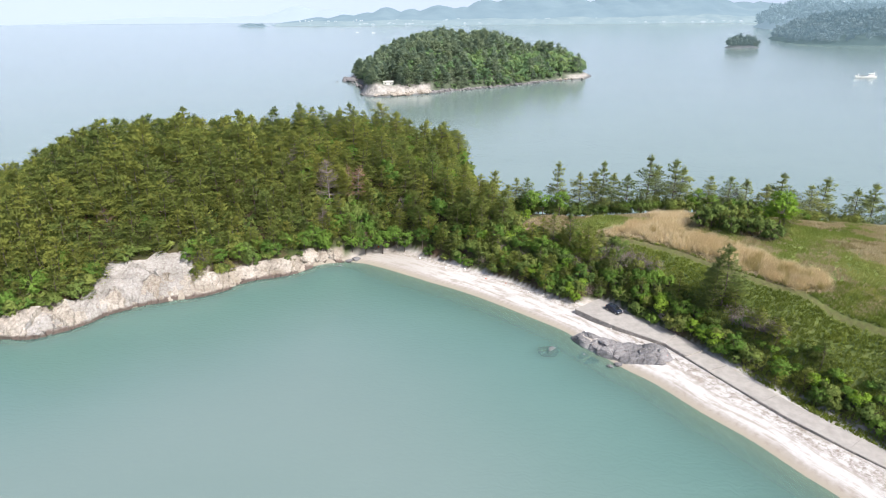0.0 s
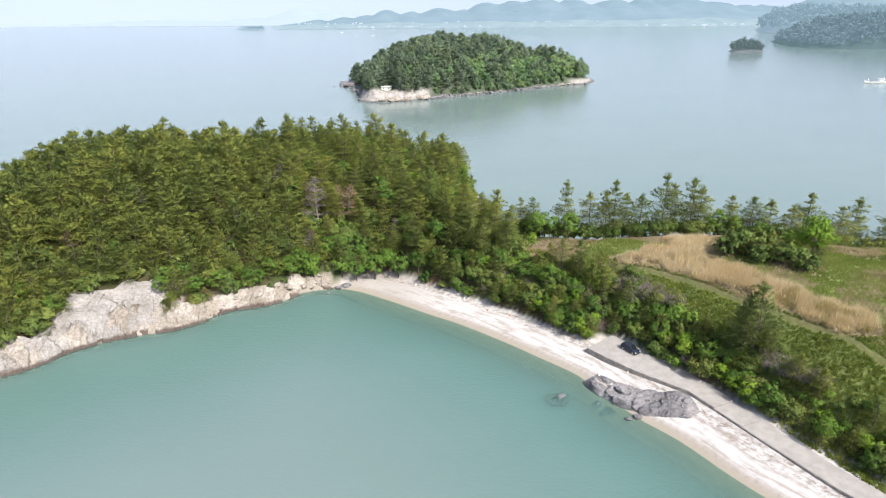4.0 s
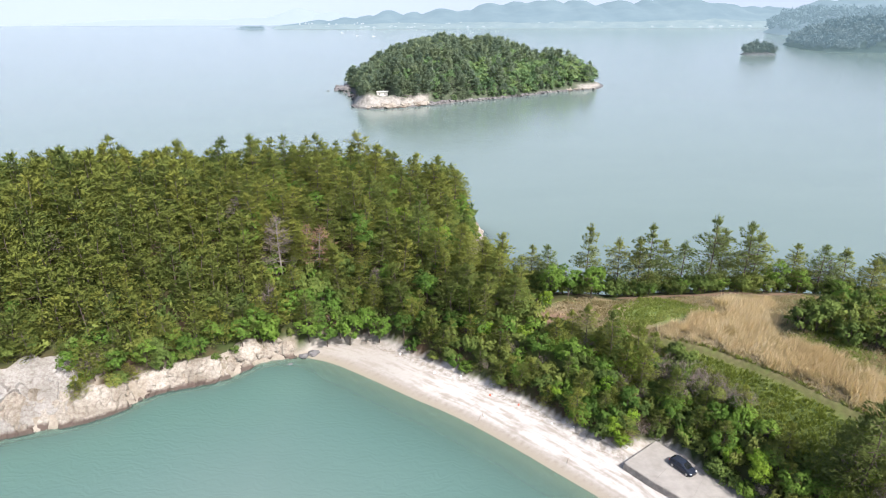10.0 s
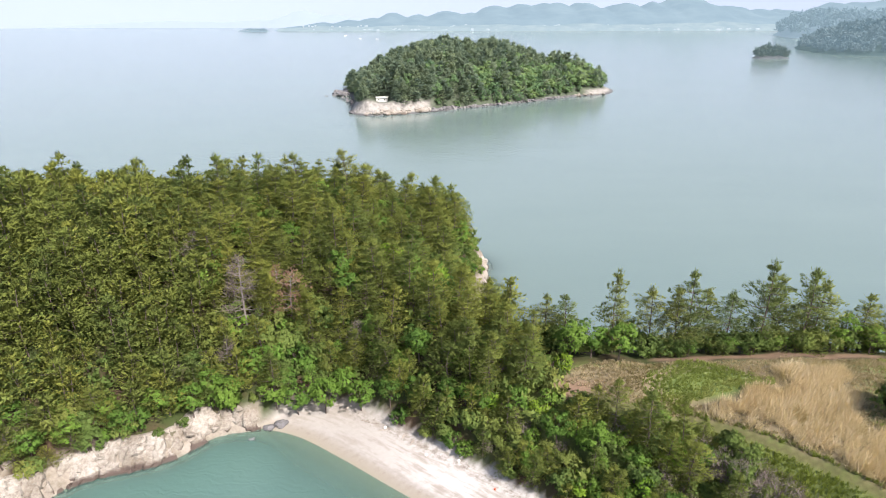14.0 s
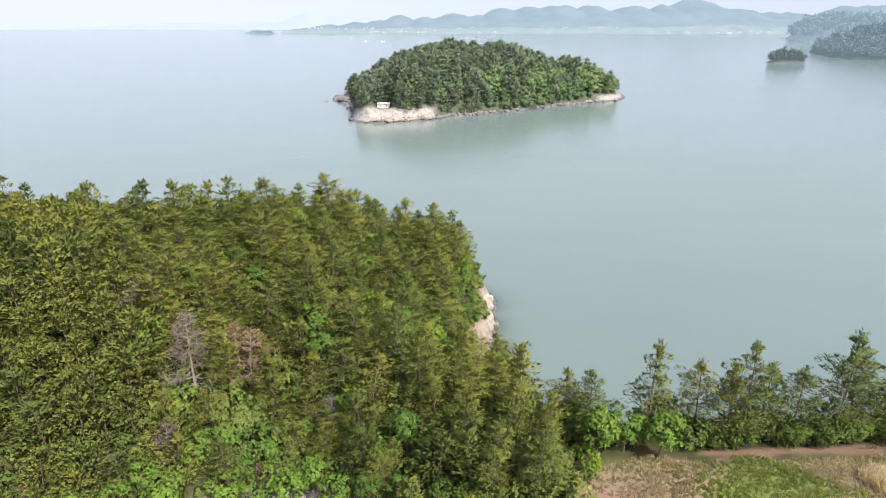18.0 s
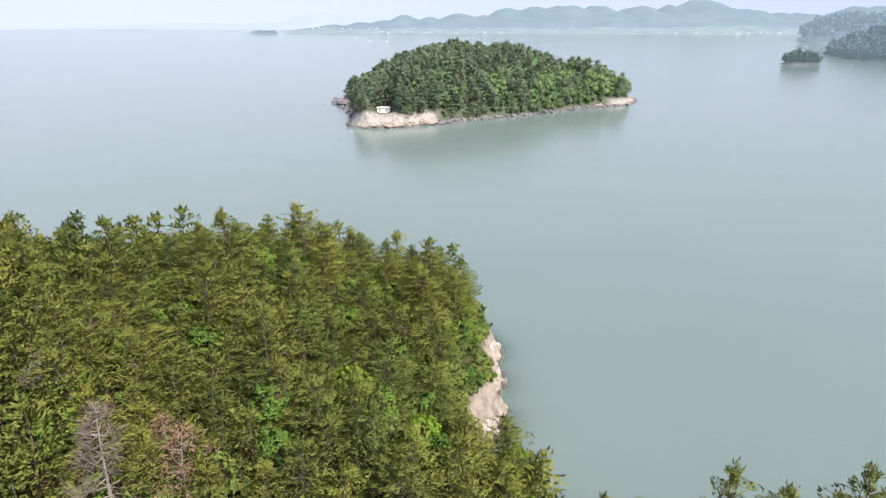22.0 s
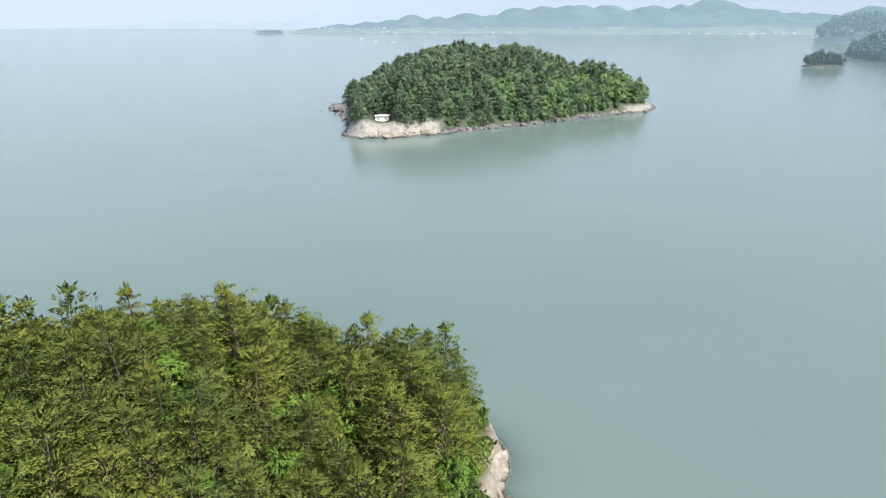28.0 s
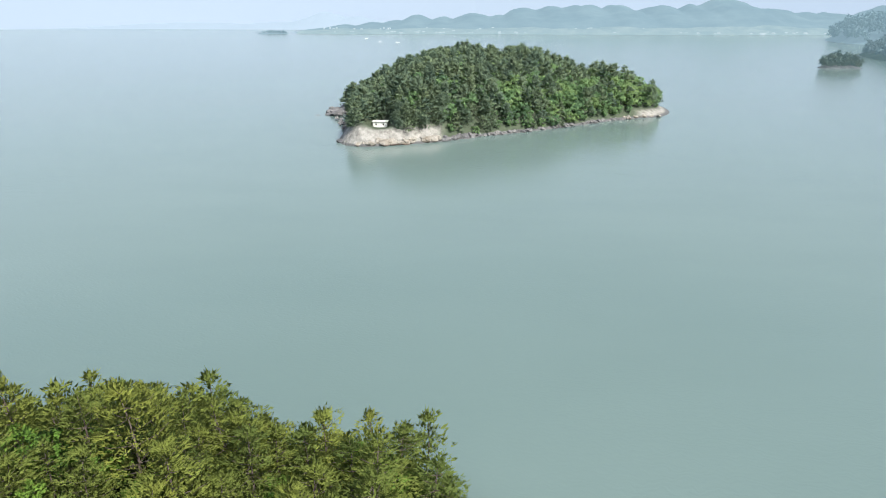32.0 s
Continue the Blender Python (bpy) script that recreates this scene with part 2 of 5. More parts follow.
def ground_material():
    m, n, l, b = nodes_of("ground_cover")
    fine = noise_node(n, l, 1.3, 7, 0.7)
    big = noise_node(n, l, 0.12, 5, 0.6)
    soil = mix(n, l, fine, (0.042, 0.03, 0.017), (0.105, 0.072, 0.044))
    leafy = mix(n, l, fine, (0.025, 0.038, 0.011), (0.055, 0.075, 0.022))
    col = mix(n, l, ramp(n, l, big, [(0.4, (0, 0, 0)), (0.62, (1, 1, 1))]), soil, leafy)
    green = mix(n, l, ramp(n, l, mix(n, l, 0.4, fine, noise_node(n, l, 0.3, 6, 0.7)), [(0.38, (0, 0, 0)), (0.62, (1, 1, 1))]), (0.085, 0.125, 0.03), (0.18, 0.22, 0.065))
    col = mix(n, l, attribute(n, "green"), col, green)
    dry = mix(n, l, fine, (0.135, 0.11, 0.062), (0.225, 0.185, 0.115))
    col = mix(n, l, attribute(n, "dry"), col, dry)
    trod = mix(n, l, fine, (0.06, 0.062, 0.022), (0.125, 0.12, 0.05))
    col = mix(n, l, attribute(n, "trail"), col, trod)
    col = mix(n, l, attribute(n, "earth"), col, mix(n, l, fine, (0.135, 0.085, 0.055), (0.26, 0.185, 0.13)))
    rock = mix(n, l, ramp(n, l, noise_node(n, l, 0.5, 7, 0.7), [(0.35, (0, 0, 0)), (0.62, (1, 1, 1))]), (0.17, 0.145, 0.11), (0.31, 0.275, 0.23))
    col = mix(n, l, attribute(n, "rock"), col, rock)
    shore = n.new("ShaderNodeCombineXYZ")
    l.new(maths(n, l, "MULTIPLY", attribute(n, "along"), 0.16), shore.inputs[0])
    l.new(attribute(n, "across"), shore.inputs[1])
    bands = noise_node(n, l, 0.95, 7, 0.62, shore.outputs[0])
    drift = ramp(n, l, mix(n, l, 0.3, bands, noise_node(n, l, 0.5, 8, 0.72)), [(0.40, (0, 0, 0)), (0.52, (1, 1, 1))])
    sand = mix(n, l, fine, (0.262, 0.235, 0.20), (0.335, 0.308, 0.27))
    shells = mix(n, l, fine, (0.395, 0.38, 0.36), (0.49, 0.475, 0.453))
    sand = mix(n, l, maths(n, l, "MULTIPLY", drift, attribute(n, "shells")), sand, shells)
    sand = mix(n, l, attribute(n, "wrack"), sand, mix(n, l, ramp(n, l, noise_node(n, l, 1.1, 6, 0.75), [(0.45, (0, 0, 0)), (0.6, (1, 1, 1))]), sand, (0.20, 0.172, 0.14)))
    sep = n.new("ShaderNodeSeparateXYZ")
    l.new(coords(n, l), sep.inputs[0])
    wet = ramp(n, l, maths(n, l, "ADD", maths(n, l, "SUBTRACT", sep.outputs[2], maths(n, l, "MULTIPLY", big, 0.25)), 0.35, True), [(0.2, (1, 1, 1)), (0.62, (0, 0, 0))])
    sand = mix(n, l, wet, sand, (0.27, 0.238, 0.185))
    col = mix(n, l, attribute(n, "sand"), col, sand)
    l.new(col, b.inputs["Base Color"])
    b.inputs["Roughness"].default_value = 0.9
    b.inputs["Specular IOR Level"].default_value = 0.2
    bump(n, l, b, fine, 0.7, 0.12)
    return m


def isle_ground():
    """Wooded soil, with bare pale rock where the shore is a cliff and dark wet rock elsewhere at the water."""
    m, n, l, b = nodes_of("island_ground")
    fine = noise_node(n, l, 0.35, 7, 0.7)
    soil = mix(n, l, fine, (0.04, 0.055, 0.035), (0.085, 0.105, 0.06))
    pale = mix(n, l, ramp(n, l, fine, [(0.35, (0, 0, 0)), (0.6, (1, 1, 1))]), (0.16, 0.15, 0.13), (0.335, 0.318, 0.29))
    col = mix(n, l, attribute(n, "rim"), soil, pale)
    sep = n.new("ShaderNodeSeparateXYZ")
    l.new(coords(n, l), sep.inputs[0])
    foot = ramp(n, l, maths(n, l, "SUBTRACT", maths(n, l, "MULTIPLY", sep.outputs[2], 0.5), maths(n, l, "MULTIPLY", fine, 0.6), True), [(0.1, (1, 1, 1)), (0.45, (0, 0, 0))])
    col = mix(n, l, foot, col, (0.10, 0.10, 0.10))
    l.new(col, b.inputs["Base Color"])
    b.inputs["Roughness"].default_value = 0.9
    bump(n, l, b, fine, 0.8, 0.6)
    return m


M_STRAW = foliage("dry_grass", [(0.1, (0.25, 0.215, 0.115)), (0.4, (0.34, 0.285, 0.175)), (0.75, (0.43, 0.365, 0.25)), (1.0, (0.53, 0.475, 0.355))], 0.4, 0.55, 0)
M_ISLEGROUND = isle_ground()
M_WATER = water_material()
M_GROUND = ground_material()


def painted_haze_material(name, low, high, glow, scale=0.012, lit=0.25):
    """Far-off backdrop with haze painted in: its plain colour glows like the air before it."""
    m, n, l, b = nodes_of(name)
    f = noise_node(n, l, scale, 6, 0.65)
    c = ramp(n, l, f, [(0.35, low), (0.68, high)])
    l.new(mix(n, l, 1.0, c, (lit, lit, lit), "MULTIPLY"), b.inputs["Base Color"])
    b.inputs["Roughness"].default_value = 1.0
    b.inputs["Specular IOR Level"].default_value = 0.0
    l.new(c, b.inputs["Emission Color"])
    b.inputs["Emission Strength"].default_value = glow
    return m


# Each colour carries painted haze as a blue glow, paler farther off.
M_HILL_NEAR = painted_haze_material("hazy_wooded_hill", (0.08, 0.125, 0.135), (0.105, 0.155, 0.16), 0.8)
M_FARLEAF = painted_haze_material("hazy_far_leaves", (0.10, 0.155, 0.18), (0.145, 0.20, 0.215), 0.6, 0.03, 0.65)
M_ISLETLEAF = painted_haze_material("hazy_islet_leaves", (0.085, 0.13, 0.135), (0.125, 0.165, 0.15), 0.45, 0.06, 0.65)
M_ISLETROCK = painted_haze_material("hazy_islet_rock", (0.10, 0.13, 0.14), (0.24, 0.26, 0.27), 0.6, 0.2)
M_FARHAZE = painted_haze_material("hazier_far_leaves", (0.155, 0.225, 0.26), (0.19, 0.265, 0.295), 0.7, 0.02, 0.5)
M_HILL_MID = painted_haze_material("hazy_hill", (0.18, 0.255, 0.298), (0.215, 0.293, 0.332), 0.85, 0.008)
M_HILL_FAR = painted_haze_material("blue_hazy_hill", (0.285, 0.365, 0.42), (0.295, 0.375, 0.43), 0.9)
M_LOWLAND = painted_haze_material("hazy_coast_land", (0.215, 0.29, 0.32), (0.265, 0.335, 0.355), 0.85, 0.02)
M_PALE = painted_haze_material("pale_hazy_hill", (0.33, 0.395, 0.465), (0.335, 0.40, 0.47), 0.92)
M_HAZE = painted_haze_material("glowing_hazy_air", (0.345, 0.402, 0.485), (0.35, 0.407, 0.49), 1.0)
M_WHITE = plain("white_paint", (0.78, 0.77, 0.74), 0.6, 0, 0.1, 2, 0)

# ---- meshes ----


def link(name, me, material, parent=None, label=""):
    ob = new(name, me)
    if material is not None and not me.materials:
        me.materials.append(material)
    if parent is not None:
        ob.parent = parent
    if label:
        ob["label"] = label
    return ob


def part(name, bm, material, parent, label=""):
    me = bpy.data.meshes.new(name)
    bm.to_mesh(me)
    bm.free()
    return link(name, me, material, parent, label)


def soup(name, v):
    """A mesh of loose triangles from an array (count, 3, 3)."""
    me = bpy.data.meshes.new(name)
    c = len(v)
    me.vertices.add(3 * c)
    me.vertices.foreach_set("co", np.asarray(v, np.float32).ravel())
    me.loops.add(3 * c)
    me.loops.foreach_set("vertex_index", np.arange(3 * c, dtype=np.int32))
    me.polygons.add(c)
    me.polygons.foreach_set("loop_start", np.arange(0, 3 * c, 3, dtype=np.int32))
    me.update(calc_edges=True)
    return me


def indexed(name, verts, faces, smooth=True):
    """A mesh from vertices and an array of triangles or quads."""
    me = bpy.data.meshes.new(name)
    faces = np.asarray(faces, np.int32)
    c, k = faces.shape
    me.vertices.add(len(verts))
    me.vertices.foreach_set("co", np.asarray(verts, np.float32).ravel())
    me.loops.add(c * k)
    me.loops.foreach_set("vertex_index", faces.ravel())
    me.polygons.add(c)
    me.polygons.foreach_set("loop_start", np.arange(0, c * k, k, dtype=np.int32))
    me.update(calc_edges=True)
    me.polygons.foreach_set("use_smooth", np.full(c, smooth))
    return me


def floats(me, name, values):
    me.attributes.new(name, "FLOAT", "POINT").data.foreach_set("value", np.asarray(values, np.float32))


def grid_faces(nx, ny):
    i = np.arange(nx * ny).reshape(ny, nx)
    return np.stack([i[:-1, :-1], i[:-1, 1:], i[1:, 1:], i[1:, :-1]], -1).reshape(-1, 4)


def smooth_noise(x, y, scale, seed=0, octaves=3):
    """Value noise on arrays."""
    out, amp, tot = np.zeros_like(x, float), 1.0, 0.0
    for o in range(octaves):
        table = np.random.RandomState(seed + o).rand(64, 64)
        u, v = x / scale, y / scale
        iu, iv = np.floor(u).astype(int), np.floor(v).astype(int)
        fu, fv = u - iu, v - iv
        fu, fv = fu * fu * (3 - 2 * fu), fv * fv * (3 - 2 * fv)
        a, b = table[iu % 64, iv % 64], table[(iu + 1) % 64, iv % 64]
        c, d = table[iu % 64, (iv + 1) % 64], table[(iu + 1) % 64, (iv + 1) % 64]
        out += amp * ((a * (1 - fu) + b * fu) * (1 - fv) + (c * (1 - fu) + d * fu) * fv)
        tot += amp
        amp, scale = amp * 0.5, scale * 0.5
    return out / tot


def rounded_line(points, closed=False, steps=6):
    """A smooth curve through plan points."""
    p = np.array(points, float)
    n_ = len(p)
    out = []
    for i in range(n_ if closed else n_ - 1):
        q = [p[(i + k) % n_] if closed else p[min(max(i + k, 0), n_ - 1)] for k in (-1, 0, 1, 2)]
        for s in np.arange(steps) / steps:
            out.append(0.5 * (2 * q[1] + (q[2] - q[0]) * s + (2 * q[0] - 5 * q[1] + 4 * q[2] - q[3]) * s**2 + (3 * q[1] - q[0] - 3 * q[2] + q[3]) * s**3))
    if not closed:
        out.append(p[-1])
    return np.array(out)


def line_distance(x, y, line):
    """Distance of points to a line of plan points."""
    best = np.full(x.shape, 1e9)
    for (ax, ay), (bx, by) in zip(line[:-1], line[1:]):
        dx, dy = bx - ax, by - ay
        s = np.clip(((x - ax) * dx + (y - ay) * dy) / (dx * dx + dy * dy + 1e-9), 0, 1)
        best = np.minimum(best, (x - ax - s * dx) ** 2 + (y - ay - s * dy) ** 2)
    return np.sqrt(best)


def inside(x, y, line):
    hit = np.zeros(x.shape, bool)
    for (ax, ay), (bx, by) in zip(line, np.roll(line, -1, 0)):
        cross = (ay > y) != (by > y)
        hit ^= cross & (x < (bx - ax) * (y - ay) / (by - ay + 1e-12) + ax)
    return hit


def step(a, b, x):
    s = np.clip((x - a) / (b - a), 0, 1)
    return s * s * (3 - 2 * s)


# ---- the plan: the coast of the headland and its bay ----
CLIFF = rounded_line([(-190, 175), (-170, 148), (-142, 128), (-118, 122), (-101, 122), (-94, 122.3), (-87, 127), (-82, 134), (-73, 139.5), (-65, 142.3), (-58, 147), (-53.5, 152.5), (-42, 157), (-36.5, 163), (-29, 165.3)])
BEACH = rounded_line([(-29, 165.3), (-22, 163.3), (-13.5, 157.8), (-3.8, 150.7), (5, 144.5), (13.5, 137.2), (21, 130), (27.8, 123.2), (31, 117.5), (36.5, 108.5), (41.8, 102), (47.2, 93), (52.8, 85), (57, 77), (60.5, 71), (70, 52), (82, 28), (100, -5)])
OUTER = rounded_line([(100, -5), (150, -40), (230, -30), (270, 40), (250, 110), (190, 150), (140, 168), (100, 182), (70, 189), (42, 187), (24, 190), (13, 199), (10.3, 206), (13, 212), (15.2, 217.5), (13, 222), (15.3, 228), (13.6, 234.5), (15.2, 240), (11, 248), (-6, 258), (-50, 264), (-105, 258), (-150, 238), (-182, 208), (-190, 175)])
COAST = np.concatenate([CLIFF[:-1], BEACH[:-1], OUTER[:-1]])


def zones(x, y):
    land = inside(x, y, COAST)
    return land, line_distance(x, y, CLIFF), line_distance(x, y, BEACH), line_distance(x, y, OUTER)


def ground_height(x, y, known=None):
    """Height of the ground in metres; the bed of the sea is below zero."""
    x, y = np.asarray(x, float), np.asarray(y, float)
    land, dc, db, do = known or zones(x, y)
    cap = np.interp(x, [-122, -85, -60, -46, -34, -24, -12, 4, 22, 60], [21.8, 21.8, 22.4, 24.8, 26.2, 26.2, 23.2, 19.3, 15.8, 16])
    cap = cap - np.interp(x + 0.55 * y, [-45, -28, -12, 0], [15, 9, 3, 0])
    hc = 2.2 * (1 - np.exp(-dc / 1.5)) + 27 * (1 - np.exp(-(dc / 30) ** 1.25))
    flat = (10.0 + 5.8 * step(31, 40, x)) * step(-31, -20, x) + 0.3
    inner = np.maximum(db - flat, 0)
    hb = 0.168 * np.minimum(db, np.minimum(flat, 10.0)) + cap * (1 - np.exp(-(inner / 13) ** 1.15)) + 0.03 * inner
    reach = 20 - 12 * step(-8, 4, x) * step(30, 18, x) * step(196, 206, y)
    ho = 3.0 * (1 - np.exp(-do / 2.0)) + cap * (1 - np.exp(-do / reach))
    k = 2.0
    h = -k * np.log(np.exp(-hc / k) + np.exp(-hb / k) + np.exp(-ho / k))
    low = np.minimum(np.minimum(hc, hb), ho)
    h = low + (h - low) * step(1.0, 8.0, low)
    h = h + (smooth_noise(x, y, 14, 5) - 0.5) * 2.2 * step(4, 12, h)
    h = h - (4.2 + 2.6 * step(-32, -55, x)) * step(225, 247, y) * step(-95, -75, x) * step(3, 10, h)
    near = np.minimum(np.minimum(dc, db), do)
    sandy = step(-7, 7, np.minimum(dc, do) - db)
    bed = -(sandy * (0.14 * near + 0.006 * near**2) + (1 - sandy) * 0.45 * near)
    return np.where(land, np.minimum(h, cap + 2.0), np.maximum(bed, -7))


# the reed field, the trodden path along its edge, and the green slope
FIELD = rounded_line([(22, 161.5), (31, 156), (41, 153), (50, 146), (59, 135), (66, 124.5), (73.5, 113.5), (81, 99), (92, 84), (112, 92), (128, 112), (138, 140), (128, 154), (100, 166), (78, 170), (60, 170), (45, 169), (32, 167)], True, 3)
TRAIL = rounded_line([(19, 161), (26, 159.5), (31.5, 155), (37.5, 153.2), (41.5, 152.4), (45.5, 149.7), (49.7, 146), (55.5, 139.6), (59.1, 134.6), (62.5, 128.5), (66, 124), (69.8, 118.5), (73.5, 112.9), (77, 105), (81.3, 98), (90, 82)])
REEDS = rounded_line([(41.5, 155), (50.5, 147.3), (56.5, 140.3), (60.3, 135), (63.8, 128.8), (70.8, 119.6), (75, 112.5), (80, 112), (79.5, 120.5), (75, 125.5), (74, 130), (70, 135), (67, 141), (63.5, 147), (66, 154), (68, 161.5), (58, 163), (55.5, 158), (48, 157)], True, 3)


def axis(bounds):
    out = []
    for a, b, s in bounds:
        out += list(np.arange(a, b, s))
    return np.array(out + [bounds[-1][1]])


gx = axis([(-230, -125, 5), (-125, 125, 1.0), (125, 300, 6)])
gy = axis([(-60, 20, 6), (20, 262, 1.0), (262, 300, 5)])
GX, GY = np.meshgrid(gx, gy)
Z = zones(GX, GY)
land, dc, db, do = Z
GZ = ground_height(GX, GY, Z)
near_cliff = np.minimum(dc, np.where(GX < 20, do, 99))
craggy = land & (near_cliff < 9) & (np.minimum(dc, do) < db)
GZ = GZ + np.where(craggy, (smooth_noise(GX, GY, 5, 11, 3) - 0.45) * 2.6 * step(9, 4, near_cliff) * step(0.2, 2, near_cliff), 0)
terrain = indexed("ground", np.stack([GX, GY, GZ], -1).reshape(-1, 3), grid_faces(len(gx), len(gy)))
flat_w = (10.0 + 5.8 * step(31, 40, GX)) * step(-31, -20, GX) + 0.3
sand_m = np.where(land, step(0.9, -0.1, db - flat_w - (smooth_noise(GX, GY, 4, 3) - 0.5) * 2), step(30, 15, db)) * (db < np.minimum(dc + 1, do + 4))
infield = inside(GX, GY, FIELD)
inreeds = inside(GX, GY, REEDS)
floats(terrain, "sand", sand_m.ravel())
floats(terrain, "shells", (step(1.6, 3.0, db) * (0.35 + 0.65 * step(-14, 6, GX))).ravel())
near_line = np.linalg.norm(np.stack([GX.ravel(), GY.ravel()], -1)[:, None, ::1] - BEACH[None, ::4], axis=2).argmin(1)
shore_len = np.concatenate([[0], np.cumsum(np.hypot(*np.diff(BEACH, axis=0).T))])
ti = np.clip(near_line * 4, 1, len(BEACH) - 2)
tv = BEACH[ti + 1] - BEACH[ti - 1]
tv = tv / np.linalg.norm(tv, axis=1, keepdims=True)
floats(terrain, "along", shore_len[ti] + ((GX.ravel() - BEACH[ti, 0]) * tv[:, 0] + (GY.ravel() - BEACH[ti, 1]) * tv[:, 1]))
floats(terrain, "across", db.ravel())
floats(terrain, "wrack", np.maximum.reduce([step(1.3, 0.3, np.abs(db - 9.0)), 0.7 * step(0.6, 0.1, np.abs(db - 1.5)), step(38, 46, GX) * step(1.6, 0.4, np.abs(db - 6.3 - 2 * smooth_noise(GX, GY, 9, 14)))]).ravel())
floats(terrain, "rock", np.maximum(step(10, 8, dc) * (GX > -87) * (GX < -62) * land, np.where(np.minimum(dc, do) < db, step(4.2, 1.8, np.minimum(dc, np.where(GX < 30, do, do * 1.6)) + (smooth_noise(GX, GY, 6, 8) - 0.5) * 5), 0)).ravel())
litter = step(168.5, 165.0, GY + 2 * smooth_noise(GX, GY, 5, 31))
verdant = step(0.3, 0.6, np.exp(-(((GX - 46) / 8) ** 2) - ((GY - 160) / 4.5) ** 2))
floats(terrain, "dry", litter.ravel() * (1 - verdant).ravel() * (np.where(inreeds, 1.0, np.where(infield, np.maximum(step(0.5, 0.62, smooth_noise(GX, GY, 9, 21)), step(76, 64, GX) * step(0.25, 0.45, smooth_noise(GX, GY, 7, 22))), 0.0))).ravel())
floats(terrain, "green", (np.where(infield, 0.9 * litter, 0) + step(2, 6, db - flat_w) * (GX > 8) * 0.75 * np.where(GX < 115, litter, 1)).clip(0, 1).ravel())
earth = np.exp(-(((GX - 24.5) / 6) ** 2) - ((GY - 160.3) / 2.2) ** 2)
floats(terrain, "trail", step(1.1, 0.4, line_distance(GX, GY, TRAIL)).ravel())
floats(terrain, "earth", step(0.35, 0.75, earth + 0.5 * (smooth_noise(GX, GY, 3, 41) - 0.5) + 0.75 * step(166.5, 169, GY) * step(172, 170, GY) * step(36, 42, GX) * step(84, 78, GX)).ravel())
tagged(link("ground", terrain, M_GROUND), "wooded headland with a pale sand beach and dry grass field", "ground", kind="structure")

# the sea: a fine sheet in the bay and round the headland, coarse out to the horizon
wx = axis([(-4200, -1000, 400), (-1000, -240, 60), (-240, -125, 8), (-125, 75, 2.0), (75, 300, 12), (300, 1000, 60), (1000, 4200, 400)])
wy = axis([(-1500, -60, 180), (-60, 60, 6), (60, 190, 1.5), (190, 280, 4), (280, 1000, 40), (1000, 4200, 320)])
WX, WY = np.meshgrid(wx, wy)
wz = zones(WX, WY)
sea = indexed("sea", np.stack([WX, WY, np.zeros_like(WX)], -1).reshape(-1, 3), grid_faces(len(wx), len(wy)))
deep = np.where(wz[0], 0.0, -ground_height(WX, WY, wz))
for rx, ry, rr in ((22.5, 114.4, 3.6), (30.7, 112.4, 2.4)):
    deep = np.minimum(deep, 0.22 + 1.8 * ((WX - rx) ** 2 + (WY - ry) ** 2) / rr**2)
floats(sea, "depth", deep.ravel())
floats(sea, "bay", (step(60, 5, np.minimum(wz[1], wz[2]) + 30 * step(150, 200, WY))).ravel())
tagged(link("sea", sea, M_WATER), "calm turbid green sea with faint ripples", "water", kind="structure")

# ---- the distance ----
def ridge(name, label, hills, shore, crest, x0, x1, material, seed, rough=0.3):
    """A range of hills behind a shore; hills: centre, half width and height of each."""
    xs, rows = np.linspace(x0, x1, 220), 14
    top = np.zeros_like(xs)
    for cx, w, h in hills:
        top = np.maximum(top, h * np.exp(-np.abs((xs - cx) / (w * 1.35)) ** 2.0))
    v = []
    for j in range(rows + 5):
        s = j / rows
        up = np.sin(min(s, 1.0) * math.pi / 2) ** 1.5 if s <= 1 else 1 - (s - 1) * 1.6
        yy = shore + (crest - shore) * s + 0 * xs
        z = top * up * (1 + rough * 2 * (smooth_noise(xs, yy, 130, seed) - 0.5) * min(1, s * 1.2)) + smooth_noise(xs, yy, 60, seed + 4) * 10 * min(s * 3, 1)
        v.append(np.stack([xs, yy + 40 * (smooth_noise(xs, yy, 200, seed + 9) - 0.5), z - (2 if j == 0 else 0)], -1))
    ob = link(name, indexed(name, np.concatenate(v), grid_faces(len(xs), rows + 5)), material)
    return tagged(ob, label, "hills", kind="structure")


# These ranges get their haze from glowing colour alone.
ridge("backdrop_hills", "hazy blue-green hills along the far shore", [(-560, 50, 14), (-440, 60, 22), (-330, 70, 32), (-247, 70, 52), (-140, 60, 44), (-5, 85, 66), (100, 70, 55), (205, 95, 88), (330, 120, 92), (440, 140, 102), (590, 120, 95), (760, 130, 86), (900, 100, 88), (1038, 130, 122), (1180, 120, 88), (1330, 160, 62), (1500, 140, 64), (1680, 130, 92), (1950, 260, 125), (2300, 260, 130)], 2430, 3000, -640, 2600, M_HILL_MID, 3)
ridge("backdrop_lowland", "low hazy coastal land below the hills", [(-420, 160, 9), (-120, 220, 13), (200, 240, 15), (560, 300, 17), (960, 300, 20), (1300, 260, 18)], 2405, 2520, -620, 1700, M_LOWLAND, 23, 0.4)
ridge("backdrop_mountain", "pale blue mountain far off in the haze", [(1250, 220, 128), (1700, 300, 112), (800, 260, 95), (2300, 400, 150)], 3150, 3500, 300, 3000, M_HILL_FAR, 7)
